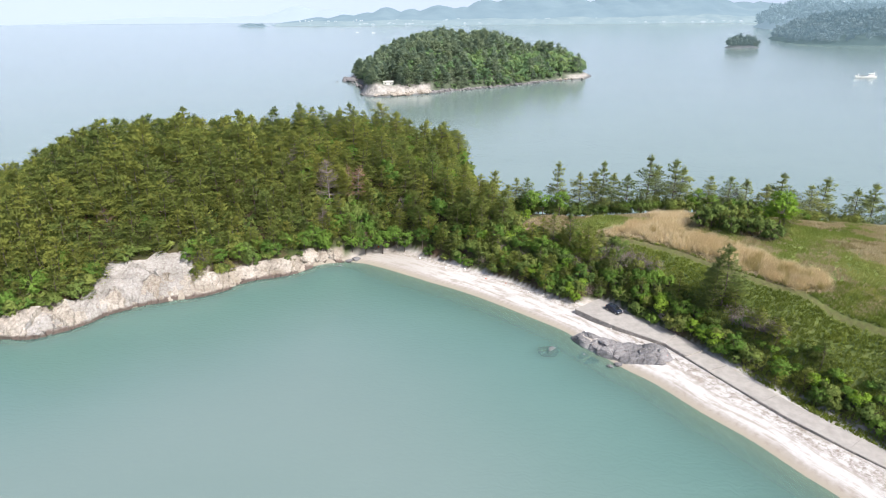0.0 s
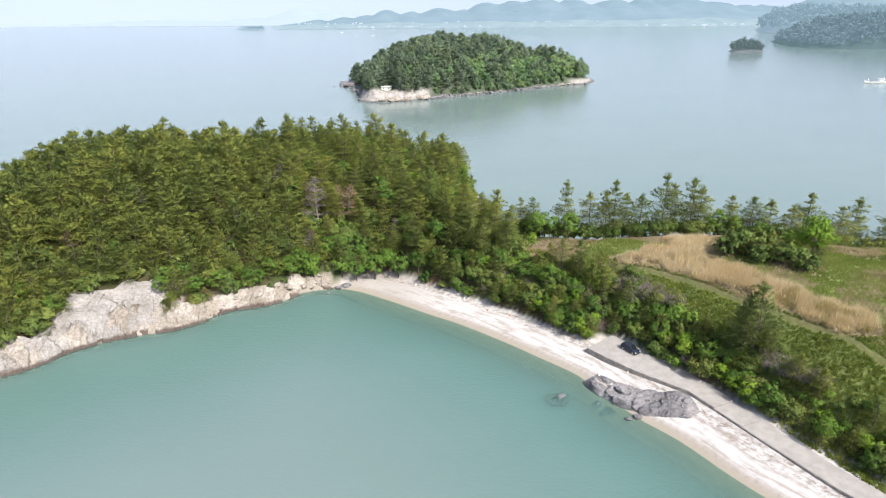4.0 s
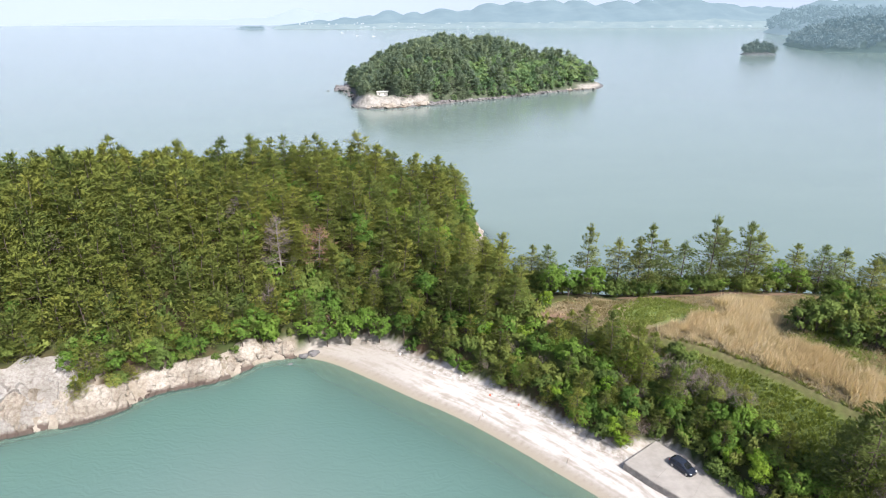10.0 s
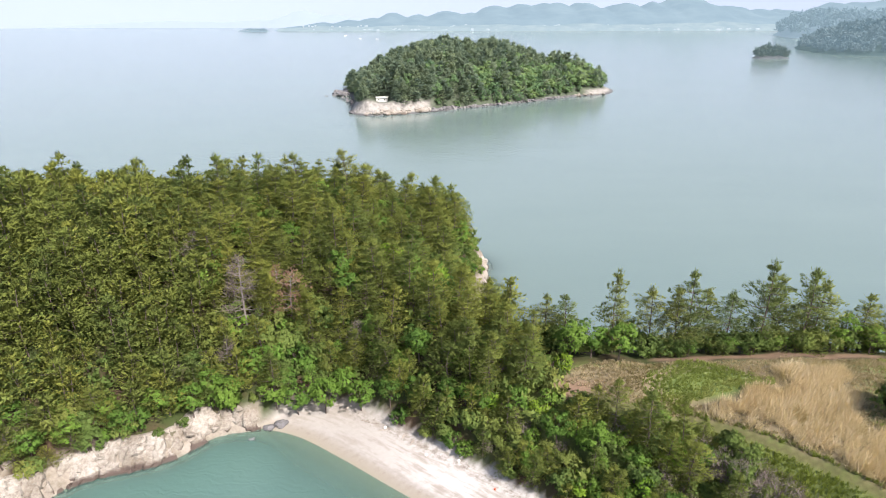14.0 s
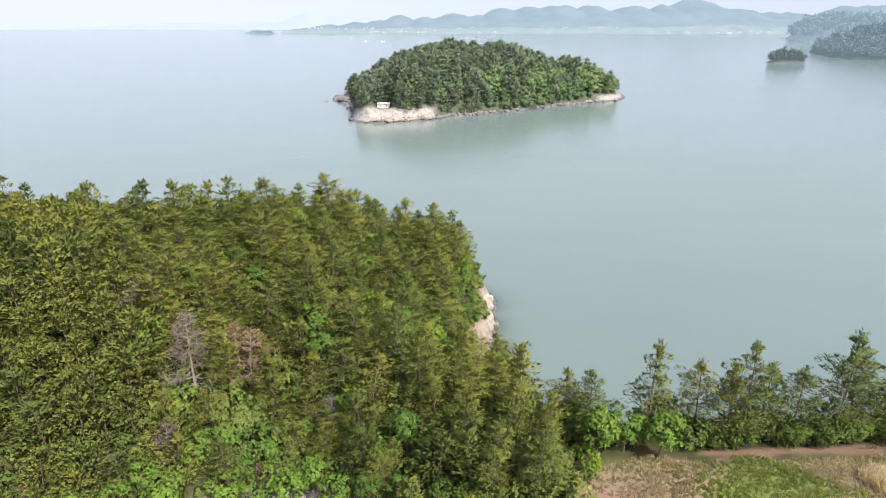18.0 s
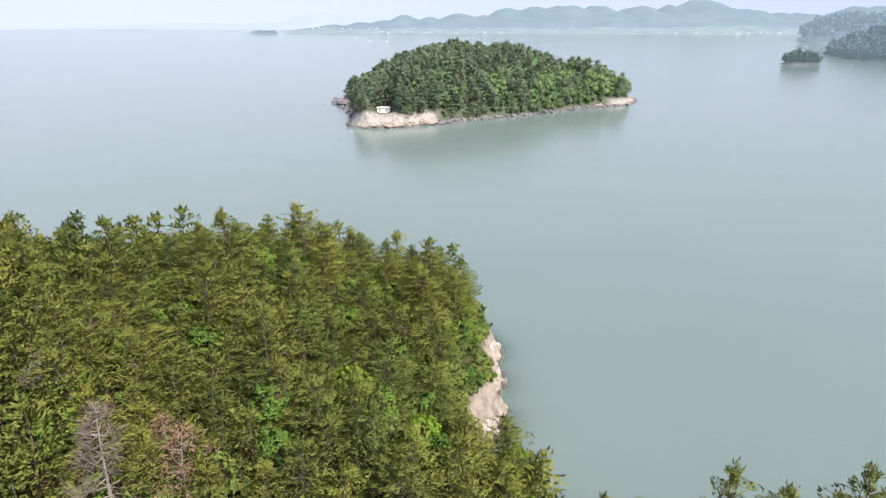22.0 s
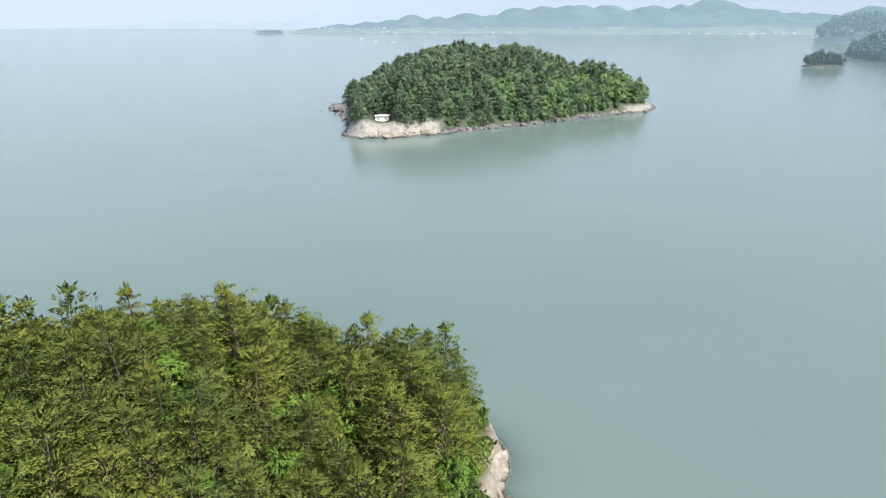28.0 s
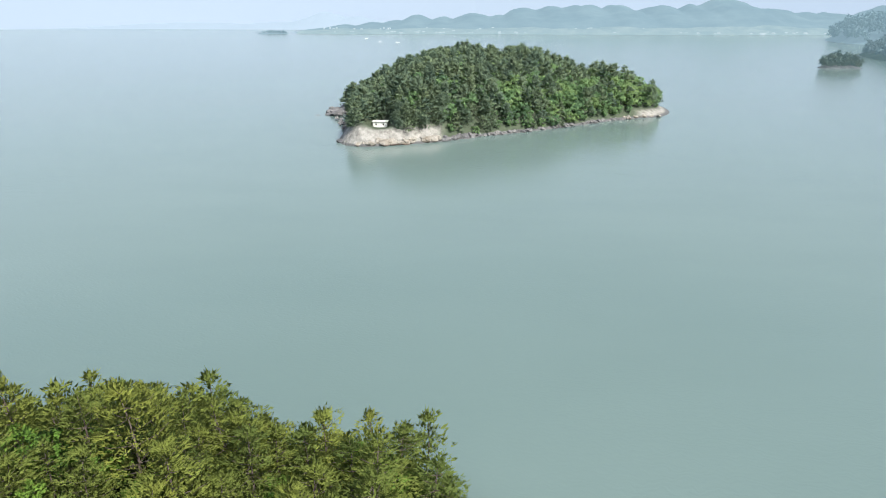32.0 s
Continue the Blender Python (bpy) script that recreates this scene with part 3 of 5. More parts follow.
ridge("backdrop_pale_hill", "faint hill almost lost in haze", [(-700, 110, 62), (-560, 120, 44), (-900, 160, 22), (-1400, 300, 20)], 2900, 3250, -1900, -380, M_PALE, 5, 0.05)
# Added glowing ring painted as haze; its height brightens the sea's reflection.
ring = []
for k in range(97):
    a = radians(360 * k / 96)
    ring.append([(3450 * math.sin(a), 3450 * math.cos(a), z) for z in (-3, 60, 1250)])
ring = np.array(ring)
tagged(link("backdrop_haze", indexed("haze", ring.transpose(1, 0, 2).reshape(-1, 3), grid_faces(97, 3)), M_HAZE), "glowing backdrop ring painted as pale haze round the horizon", "haze", kind="structure")

# ---- plants ----


def tufts(me, v):
    """Stores for each corner the direction in which its tuft faces."""
    me.attributes.new("tuft", "FLOAT_VECTOR", "POINT").data.foreach_set("vector", np.repeat(np.asarray(v, np.float32), 3, 0).ravel())


def unit_rows(v):
    return v / (np.linalg.norm(v, axis=1, keepdims=True) + 1e-9)


def blades(rs, centres, ways, count, length, width, spread, flat=None, facing=None):
    """count thin triangles round each centre, pointing along its way with a spread; facing: the side to which each lies flat, loosened by flat."""
    n_ = len(centres)
    c = np.repeat(centres, count, 0)
    d = np.repeat(ways, count, 0) + rs.normal(0, spread, (n_ * count, 3))
    d /= np.linalg.norm(d, axis=1, keepdims=True) + 1e-9
    if facing is not None:
        lay = np.repeat(facing, count, 0) + rs.normal(0, flat, d.shape)
    else:
        lay = rs.normal(0, 1, d.shape) if flat is None else rs.normal(0, flat, d.shape) + np.array([0, 0, 1.0])
    side = np.cross(d, lay)
    side /= np.linalg.norm(side, axis=1, keepdims=True) + 1e-9
    ln = length * rs.uniform(0.65, 1.25, (len(c), 1))
    w = width * rs.uniform(0.7, 1.3, (len(c), 1))
    base = c + rs.normal(0, length * 0.18, c.shape)
    return np.stack([base - side * w / 2, base + side * w / 2, base + d * ln], 1)


def tube(path, radii, sides=5):
    """Triangles of a tapered tube along a path."""
    path, out = np.asarray(path, float), []
    a = np.arange(sides) * 2 * math.pi / sides
    rings = []
    for i, p in enumerate(path):
        t = path[min(i + 1, len(path) - 1)] - path[max(i - 1, 0)]
        t = t / (np.linalg.norm(t) + 1e-9)
        u = np.cross(t, (0.3, 1, 0.2))
        u /= np.linalg.norm(u) + 1e-9
        w = np.cross(t, u)
        rings.append(p + radii[i] * (np.cos(a)[:, None] * u + np.sin(a)[:, None] * w))
    for r, q in zip(rings[:-1], rings[1:]):
        r2, q2 = np.roll(r, -1, 0), np.roll(q, -1, 0)
        out += [np.stack([r, r2, q], 1), np.stack([r2, q2, q], 1)]
    return np.concatenate(out)


def pine_shape(seed, height=11.0, radius=2.9, bare=0.28, whorls=9, sparse=1.0, blade=(6, 0.5, 0.15), twigs=8, spread_=0.4, flat=0.35, up=0.25, full=1.0):
    """Wood, needles and the way each needle's tuft faces, of a pine: limbs sweep outwards and up and bear flat plumes of needles, with dark gaps between; the foot is at the origin."""
    rs = np.random.RandomState(seed)
    lean = rs.normal(0, 0.05, 2)
    bow = rs.normal(0, 0.3, 2)
    stem = [(lean[0] * z + bow[0] * math.sin(z / height * 3), lean[1] * z + bow[1] * math.sin(z / height * 3), z) for z in np.linspace(-0.5, height * 0.97, 8)]
    wood = [tube(stem, np.linspace(0.17, 0.03, 8), 6)]
    zs = np.array([s[2] for s in stem])
    cen, way, face, lay = [], [], [], []
    heart = np.array([0, 0, height * (bare * 0.6 + 0.2)])
    rise_up = np.array([0, 0, 1.0])

    def plume(p, d, ln, core):
        m = blade[0]
        s = rs.uniform(0.0, 0.95, m)[:, None]
        off = rs.normal(0, 1, (m, 3)) * np.array([0.17, 0.17, 0.07]) * (0.35 + ln) * full
        q = p + d * ln * s + rise_up * ln * 0.18 * s**2 + off
        cen.append(q)
        way.append(np.tile(d + rise_up * 0.2, (m, 1)) + off * 0.8)
        face.append(unit_rows(0.6 * unit_rows(q - core) + np.array([0, 0, 0.2]) + off * 1.8))
        lay.append(face[-1])

    def pad(p, d, size, count):
        """Needles laid over a low dome that is drawn out along the limb."""
        e = rs.normal(0, 1, (count, 3))
        e[:, 2] = np.abs(e[:, 2]) * 1.15 - 0.25
        e = unit_rows(e)
        side = unit_rows(np.cross(d, rise_up)[None])[0]
        ax = np.array([1.25, 0.95, 0.45]) * size
        q = p + (e[:, :1] * ax[0]) * d + (e[:, 1:2] * ax[1]) * side + (e[:, 2:] * ax[2]) * rise_up
        nrm = unit_rows(e[:, :1] / ax[0] * d + e[:, 1:2] / ax[1] * side + e[:, 2:] / ax[2] * rise_up)
        cen.append(q - nrm * 0.12)
        way.append(unit_rows(0.75 * d + 0.45 * unit_rows(q - p) + np.array([0, 0, 0.25]) - 0.5 * nrm * (nrm @ d)[:, None]))
        lay.append(nrm)
        face.append(unit_rows(0.55 * nrm + 0.75 * unit_rows((q - heart) * np.array([1, 1, 0.6]))))

    for i in range(whorls):
        u = i / (whorls - 1)
        z = height * (bare + (0.94 - bare) * u ** 0.92) + rs.normal(0, 0.18)
        x0, y0 = np.interp(z, zs, [s[0] for s in stem]), np.interp(z, zs, [s[1] for s in stem])
        core = np.array([x0, y0, z - 0.9])
        reach = radius * (0.14 + 1.0 * (1 - u ** (0.95 + 0.4 * (seed % 3))) ** 0.9) * (0.75 + 0.25 * min(1, u * 4))
        arms = rs.randint(4, 6) if u < 0.8 else 3
        a0 = rs.uniform(0, 6.28)
        for k in range(arms):
            if rs.rand() > sparse:
                continue
            a = a0 + k * 6.28 / arms + rs.normal(0, 0.35)
            ln = max(0.35, reach * rs.uniform(0.55, 1.25))
            rise = rs.uniform(0.0, 0.32) + up * u
            out = np.array([math.cos(a), math.sin(a), 0])
            side = np.array([-math.sin(a), math.cos(a), 0])
            foot = np.array([x0, y0, z])
            tip = foot + out * ln + (0, 0, ln * rise)
            mid = foot + out * 0.55 * ln + (0, 0, ln * rise * 0.15)
            wood.append(tube([foot, mid, tip], [0.055, 0.035, 0.012], 3))
            if flat is not None:
                n_ = max(1, int(round(twigs * ln / radius)))
                for j in range(n_):
                    s = 1.0 - 0.62 * (j + rs.uniform(0, 0.5)) / n_
                    p = foot * (1 - s) ** 2 + 2 * s * (1 - s) * mid + s**2 * tip
                    turn = (0 if j == 0 else (1 if j % 2 else -1)) * rs.uniform(0.4, 1.0)
                    d = out * math.cos(turn) + side * math.sin(turn)
                    pad(p + side * turn * 0.35 * ln * 0.5, (d + rise_up * (rise * 0.7 + rs.uniform(-0.1, 0.1))) / np.linalg.norm(d), full * (0.3 + 0.17 * ln) * rs.uniform(0.75, 1.25), blade[0])
                continue
            n_ = max(3, int(round(twigs * ln / radius + 1)))
            for j in range(n_):
                s = 0.32 + 0.68 * (j + rs.uniform(0.2, 0.8)) / n_
                p = foot * (1 - s) ** 2 + 2 * s * (1 - s) * mid + s**2 * tip
                turn = (1 if j % 2 else -1) * rs.uniform(0.25, 1.0) * (1.15 - 0.75 * s)
                d = out * math.cos(turn) + side * math.sin(turn) + rise_up * (rise * 0.8 + rs.uniform(-0.12, 0.2))
                plume(p, d / np.linalg.norm(d), (0.3 + 0.34 * ln * (1.25 - 0.6 * s)) * rs.uniform(0.75, 1.25), core)
            plume(tip - out * 0.15, (out + rise_up * (0.25 + rise)) / 1.15, 0.55, core)
    top = np.array(stem[-1])
    core = top - (0, 0, 1.2)
    for k in range(3):
        a = k * 2.1 + rs.uniform(0, 1)
        if flat is not None:
            pad(top + (math.cos(a) * 0.3, math.sin(a) * 0.3, -0.4 - 0.25 * k), np.array([math.cos(a) * 0.7, math.sin(a) * 0.7, 0.7]), 0.3 * full, blade[0] // 2)
            continue
        plume(top - (0, 0, 0.3), np.array([math.cos(a) * 0.55, math.sin(a) * 0.55, 0.75]), 0.6, core)
    plume(top - (0, 0, 0.2), rise_up, 0.75, core)
    needles = blades(rs, np.concatenate(cen), np.concatenate(way), 1, blade[1], blade[2], spread_, flat, None if flat is None else np.concatenate(lay))
    return np.concatenate(wood), needles, np.concatenate(face), np.concatenate(wood[:1] + wood[1::4])


def crown_shape(seed, height=7.0, radius=2.6, lumps=26, each=20, leaf=(3, 0.34, 0.3), bare=0.25, stems=1):
    """Wood and leaves of a broad-leaved tree or a shrub: clumps of leaves at the ends of its limbs, with gaps between."""
    rs = np.random.RandomState(seed)
    wood, cen, way, face = [], [], [], []
    for k in range(stems):
        a = k * 6.28 / stems + rs.uniform(0, 1)
        off = np.array([math.cos(a), math.sin(a)]) * (0.25 if stems > 1 else 0.0)
        wood.append(tube([(off[0], off[1], -0.4), (off[0] * 2, off[1] * 2, height * 0.3), (off[0] * 3, off[1] * 3, height * 0.6)], [0.05 + 0.016 * height, 0.04 + 0.01 * height, 0.03], 5))
    mid = np.array([0, 0, height * (bare + (1 - bare) * 0.45)])
    for i in range(lumps):
        d = rs.normal(0, 1, 3)
        d /= np.linalg.norm(d)
        d[2] = d[2] * 0.9 + 0.18
        q = mid + d * np.array([radius, radius, height * (1 - bare) * 0.52]) * rs.uniform(0.55, 0.95)
        if q[2] < height * bare * 0.5:
            q[2] = height * bare * 0.5
        if i % 2 == 0:
            wood.append(tube([(0, 0, height * bare), mid * 0.5 + q * 0.5 - (0, 0, 0.2), q], [0.05, 0.03, 0.012], 3))
        size = radius * rs.uniform(0.2, 0.38)
        e = rs.normal(0, 1, (each, 3))
        e /= np.linalg.norm(e, axis=1, keepdims=True)
        e[:, 2] = np.abs(e[:, 2]) * 0.8 - 0.1
        cen.append(q + e * size * rs.uniform(0.6, 1.0, (each, 1)))
        way.append(e + np.array([0, 0, 0.25]))
        face.append(unit_rows(e + 0.7 * d + np.array([0, 0, 0.3])))
    leaves = blades(rs, np.concatenate(cen), np.concatenate(way), leaf[0], leaf[1], leaf[2], 0.8, 0.4, np.concatenate(face))
    return np.concatenate(wood), leaves, np.repeat(np.concatenate(face), leaf[0], 0), np.concatenate(wood)


def plant(name, shape, wood_material, leaf_material, label, category, leaf_name="crown", wood_name="trunk"):
    """A plant as a thing with its trunk and crown, far below the ground until it is copied into place."""
    base = new(name)
    wood, leaves = shape[:2]
    link(wood_name, soup(wood_name, wood), wood_material, base)
    me = soup(leaf_name, leaves)
    tufts(me, shape[2])
    link(leaf_name, me, leaf_material, base)
    return tagged(base, label, category)


def spread(x0, x1, y0, y1, gap, seed, jitter=0.42):
    """Uneven plan points about a gap apart."""
    rs = np.random.RandomState(seed)
    xs, ys = np.meshgrid(np.arange(x0, x1, gap), np.arange(y0, y1, gap * 0.87))
    xs = xs + (np.arange(xs.shape[0]) % 2)[:, None] * gap / 2
    return (xs + rs.uniform(-jitter, jitter, xs.shape) * gap).ravel(), (ys + rs.uniform(-jitter, jitter, ys.shape) * gap).ravel()


def placed(x, y, z, turn, size, tilt=(0, 0), tall=1.0):
    return pose(x, y, z, tilt[0], tilt[1], turn) @ Matrix.Diagonal((size, size, size * tall, 1))


def set_down(kind, x, y, seed, size=1.0, tall=1.0, sink=0.15, group="", tilt=3.0):
    """A copy of a plant standing on the ground."""
    rs = np.random.RandomState(seed)
    z = float(ground_height(np.array([x]), np.array([y]))[0]) - sink
    ob = copy_thing(kind, placed(x, y, z, rs.uniform(0, 360), size, (rs.normal(0, tilt), rs.normal(0, tilt)), tall))
    if group:
        ob["group"] = group
    return ob


def drop_prototype(ob):
    for o in list(ob.children_recursive) + [ob]:
        bpy.data.objects.remove(o)


def joined(name, shapes, spots, wood_material, leaf_material, label, category, seed):
    """Many plants that nobody could count, joined. spots: x, y, z, size, tall."""
    rs = np.random.RandomState(seed)
    leaf, tint, face, wood = [], [], [], []
    for x, y, z, size, tall in spots:
        shape = shapes[rs.randint(len(shapes))]
        w, f = shape[3], shape[1]
        a = rs.uniform(0, 6.283)
        m = np.array([[math.cos(a), -math.sin(a), rs.normal(0, 0.05)], [math.sin(a), math.cos(a), rs.normal(0, 0.05)], [0, 0, tall]]) * size
        leaf.append(f @ m.T + (x, y, z))
        face.append(shape[2] @ m.T / size)
        tint.append(np.full(len(f) * 3, rs.rand()))
        if wood_material:
            wood.append(w @ m.T + (x, y, z))
    me = soup(name, np.concatenate(leaf))
    floats(me, "tint", np.concatenate(tint))
    tufts(me, np.concatenate(face))
    ob = tagged(link(name, me, leaf_material), label, category, kind="stuff")
    if wood_material:
        link("trunks", soup("trunks", np.concatenate(wood)), wood_material, ob)
    return ob


PINE_SHAPES = [pine_shape(10 + i, 10.2 + 0.6 * (i % 4), 2.75 + 0.3 * (i % 3), 0.16, 8, blade=(54, 0.44, 0.155), twigs=2.2, full=1.55, spread_=0.25, flat=0.2) for i in range(7)]
REST_SHAPES = [pine_shape(10 + i, 10.2 + 0.6 * (i % 4), 2.8 + 0.3 * (i % 3), 0.18, 7, blade=(23, 0.64, 0.3), twigs=2.0, full=1.6, spread_=0.25, flat=0.2) for i in range(7)]
PINES = [plant("pine_tree", s, M_BARK, M_PINE, "olive-green pine with layered needle pads in dense woodland", "tree") for s in PINE_SHAPES]

# the woodland on the headland
px, py = spread(-175, 40, 118, 258, 4.5, 5)
pl = zones(px, py)
pz = ground_height(px, py, pl)
keep = pl[0] & (pl[1] > 4.8) & (pl[3] > 2.5 + 3.3 * (py > 196)) & (pl[2] > 12.0 * step(-31, -22, px)) & (px - 0.3 * (py - 190) < 20)
keep &= ~((np.hypot(px + 26, py - 180.5) < 3.0) | (np.hypot(px + 34.5, py - 179) < 3.2))
keep &= ~((px > -86) & (px < -65) & (pl[1] < 9 + 3 * smooth_noise(px, py, 7, 4)))
px, py, pz = px[keep], py[keep], pz[keep]
order = np.argsort(np.hypot(px + 14, (py - 205) * 0.9))
singles, rest = order[:220], order[220:]
rs = np.random.RandomState(77)
for i in singles[np.arange(220) % 6 != 3]:
    edge = min(1.0, 0.74 + 0.016 * (pz[i]))
    ob = copy_thing(PINES[rs.randint(7)], placed(px[i], py[i], pz[i] - 0.2, rs.uniform(0, 360), rs.uniform(0.74, 1.24) * edge, (rs.normal(0, 3), rs.normal(0, 3)), rs.uniform(0.8, 1.1)))
    ob["group"] = "pines on the headland"
joined("pine_forest", REST_SHAPES, [(px[i], py[i], pz[i] - 0.2, rs.uniform(0.74, 1.24) * min(1.0, 0.74 + 0.016 * pz[i]), rs.uniform(0.8, 1.1)) for i in rest], M_BARK, M_PINE, "dense olive-green pine woodland covering the hill", "forest", 9)

LOW_SHAPES = [crown_shape(170 + i, 2.4, 1.7, 11, 6, (2, 0.55, 0.45), 0.05, 2) for i in range(4)]
qx, qy = spread(-120, 22, 120, 256, 3.3, 25)
ql = zones(qx, qy)
qk = ql[0] & (ql[1] > 4) & (ql[3] > 3) & (ql[2] > 12.5 * step(-31, -22, qx)) & ~((qx > -86) & (qx < -63) & (ql[1] < 11))
joined("undergrowth", LOW_SHAPES, [(x, y, z - 0.15, rs.uniform(0.7, 1.5), rs.uniform(0.8, 1.4)) for x, y, z in zip(qx[qk], qy[qk], ground_height(qx[qk], qy[qk]))], None, M_SHRUB, "dark green undergrowth between the pines", "undergrowth", 19)

# the row of tall pines above the outer shore: plan x and height of the tops
TALL_SHAPES = [pine_shape(40 + i, 12.0, 3.5, 0.1, 10, 1.0, blade=(54, 0.44, 0.16), twigs=2.4, up=0.15, full=1.5, spread_=0.25, flat=0.2) for i in range(4)]
TALL = [plant("pine_tree", s, M_BARK, M_DARKPINE, "tall dark green pine in a row above the shore", "tree") for s in TALL_SHAPES]
for k, (x, y, top, wide) in enumerate([(22.2, 174, 22.4, 0.8), (25, 173, 22.8, 0.85), (34.2, 173.2, 27.2, 0.9), (41, 174, 23.8, 1.0), (44.5, 172, 24.5, 0.95), (47.2, 173, 27.2, 0.95), (50.5, 174, 23.5, 0.9), (54, 173, 23.5, 1.0), (60, 173, 29.0, 1.05), (63.5, 175, 25.5, 0.95), (67.5, 173, 27.8, 1.15), (70.5, 174.5, 25.5, 1.0), (79, 174, 22.8, 1.0), (84.5, 173, 22.6, 1.05), (90, 174, 21.5, 1.0), (95, 171, 20.8, 1.0), (100.5, 173, 23.3, 1.15), (107, 170, 20.6, 1.0), (113, 172, 22.2, 1.2), (120, 168, 20.0, 1.1), (126, 170, 20.6, 1.2), (133, 165, 20.0, 1.2)]):
    g = float(ground_height(np.array([x]), np.array([y]))[0])
    tall = (top - g) / 12.0
    ob = copy_thing(TALL[k % 4], placed(x, y, g - 0.2, 67 * k, wide, (0, 0), tall / wide))
    ob["group"] = "row of pines above the shore"

# dead and dying pines in the wood
BROWN = plant("dead_pine", pine_shape(61, 9.5, 2.7, 0.2, 10, 0.95, blade=(16, 0.42, 0.13), twigs=3, spread_=0.5, flat=0.8), M_GREYBARK, M_DEAD, "dying pine with rust-brown needles in the woodland", "tree")
GREY = plant("bare_tree", pine_shape(63, 10.0, 2.6, 0.22, 11, 0.95, (7, 0.8, 0.045), 9, 0.5, None), M_GREYBARK, M_TWIG, "leafless grey tree with fine bare twigs", "tree")
for x, y, s in ((-26, 181.5, 1.3), (-29.5, 184, 1.1), (-88, 152, 0.85), (-22, 172, 0.6), (-60, 176, 0.7)):
    set_down(BROWN, x, y, int(abs(x)), s)
for x, y, s in ((-34.5, 180, 1.5), (-36, 171, 0.9), (-13, 176, 0.8), (86, 176, 0.95), (-79, 170, 0.8), (-48, 190, 0.9)):
    set_down(GREY, x, y, int(abs(x)) + 3, s)

# broad-leaved trees along the foot of the wood
LEAF_SHAPES = [crown_shape(80 + i, 7.0, 2.7, 30, 20) for i in range(4)]
LEAFY = [plant("broadleaf_tree", s, M_BARK, M_LEAF, "fresh green broad-leaved tree at the edge of the wood", "tree") for s in LEAF_SHAPES]
YOUNG = [plant("broadleaf_tree", s, M_BARK, M_BRIGHT, "bright yellow-green broad-leaved tree in full leaf", "tree") for s in LEAF_SHAPES[:2]]
for k, (x, y, s) in enumerate([(-14, 171, 1.0), (-20.5, 171, 0.95), (-9, 173, 0.85), (-17, 176, 0.8), (-25, 172, 0.8), (-4, 170, 0.8), (-40, 164, 0.95), (-45, 162, 0.8), (-34, 168, 0.75), (-56, 155, 0.9), (-52, 160, 0.7), (2, 176, 0.7), (-67, 149, 0.75), (-96, 129, 0.9), (-101, 131, 0.8), (-108, 130, 0.9), (25, 167, 1.1), (29, 168, 1.0), (33.5, 167, 1.05), (37, 176, 0.9), (47, 171, 0.5), (54, 171, 0.55), (63, 171, 0.55), (75, 173, 1.05), (79, 171, 0.8), (88, 171, 0.7), (96, 170, 0.65), (105, 168, 0.6), (4, 163, 0.8), (10, 160, 0.75), (-30, 200, 0.9), (-12, 190, 0.85), (-2, 205, 0.8), (8, 212, 0.55), (-40, 212, 0.9), (-20, 226, 0.9), (-33, 236, 0.9), (-10, 231, 0.8), (-27, 169, 1.0), (-23, 168.5, 0.9), (-18, 168.5, 1.05), (-11.5, 168.5, 1.0), (-6, 167, 0.95), (-1, 165, 0.9), (-1, 171, 0.9), (6, 167, 0.8), (-31, 171, 0.9), (-38, 168, 0.9), (-49, 158, 0.85), (-60, 151.5, 0.85), (-63, 155, 0.8), (-66, 152, 0.75), (-80, 156, 0.7)]):
    set_down((LEAFY + YOUNG)[(k * 5) % 6 if k % 3 == 0 else k % 4], x, y, 200 + k, s, group="broad-leaved trees below the pines")

for k, i in enumerate(singles[np.arange(220) % 6 == 3]):
    set_down((LEAFY + YOUNG)[k % 6 if k % 4 == 0 else k % 4], px[i], py[i], 700 + k, rs.uniform(0.8, 1.1), 1.15, group="broad-leaved trees among the pines")

# the bank between the road and the field: shrubs, small trees and two larger pines
SHRUB_SHAPES = [crown_shape(120 + i, 2.9, 1.9, 26, 14, (3, 0.32, 0.27), 0.05, 3) for i in range(5)]
SHRUBS = [plant("shrub", s, M_BARK, m, t, "shrub", "foliage", "stem") for s, m, t in zip(SHRUB_SHAPES, (M_SHRUB, M_SHRUB, M_LEAF, M_SHRUB, M_BRIGHT), ("dark green shrub on the overgrown bank", "dense green shrub on the overgrown bank", "leafy green shrub beside the beach road", "thick dark green shrub on the slope", "light green shrub with fresh leaves"))]
BUSHES = [plant("bush", s, M_BARK, m, "leafy green bush at the cliff edge", "bush", "foliage", "stem") for s, m in zip(SHRUB_SHAPES[:3], (M_LEAF, M_SHRUB, M_SHRUB))]
BAREBUSH = plant("bare_shrub", crown_shape(131, 2.4, 1.8, 22, 16, (4, 0.4, 0.03), 0.05, 3), M_GREYBARK, M_TWIG, "leafless grey-brown shrub among the green bushes", "shrub", "foliage", "stem")
bx, by = spread(8, 100, 58, 168, 2.5, 15)
bl = zones(bx, by)
off = bl[2] - (10.0 + 5.8 * step(31, 40, bx))
bz = ground_height(bx, by, bl)
keep = bl[0] & (off > 0.5) & (off < 17 - 5.5 * step(48, 60, bx) + 4 * smooth_noise(bx, by, 12, 33)) & (bl[3] > 6) & ~inside(bx, by, FIELD) & (line_distance(bx, by, TRAIL) > 1.7) & (bz < 13.2) & ((line_distance(bx, by, TRAIL) > 6.5) | (bx < 46)) & (np.hypot((bx - 25) / 6, (by - 160.3) / 2.8) > 1)
rs = np.random.RandomState(31)
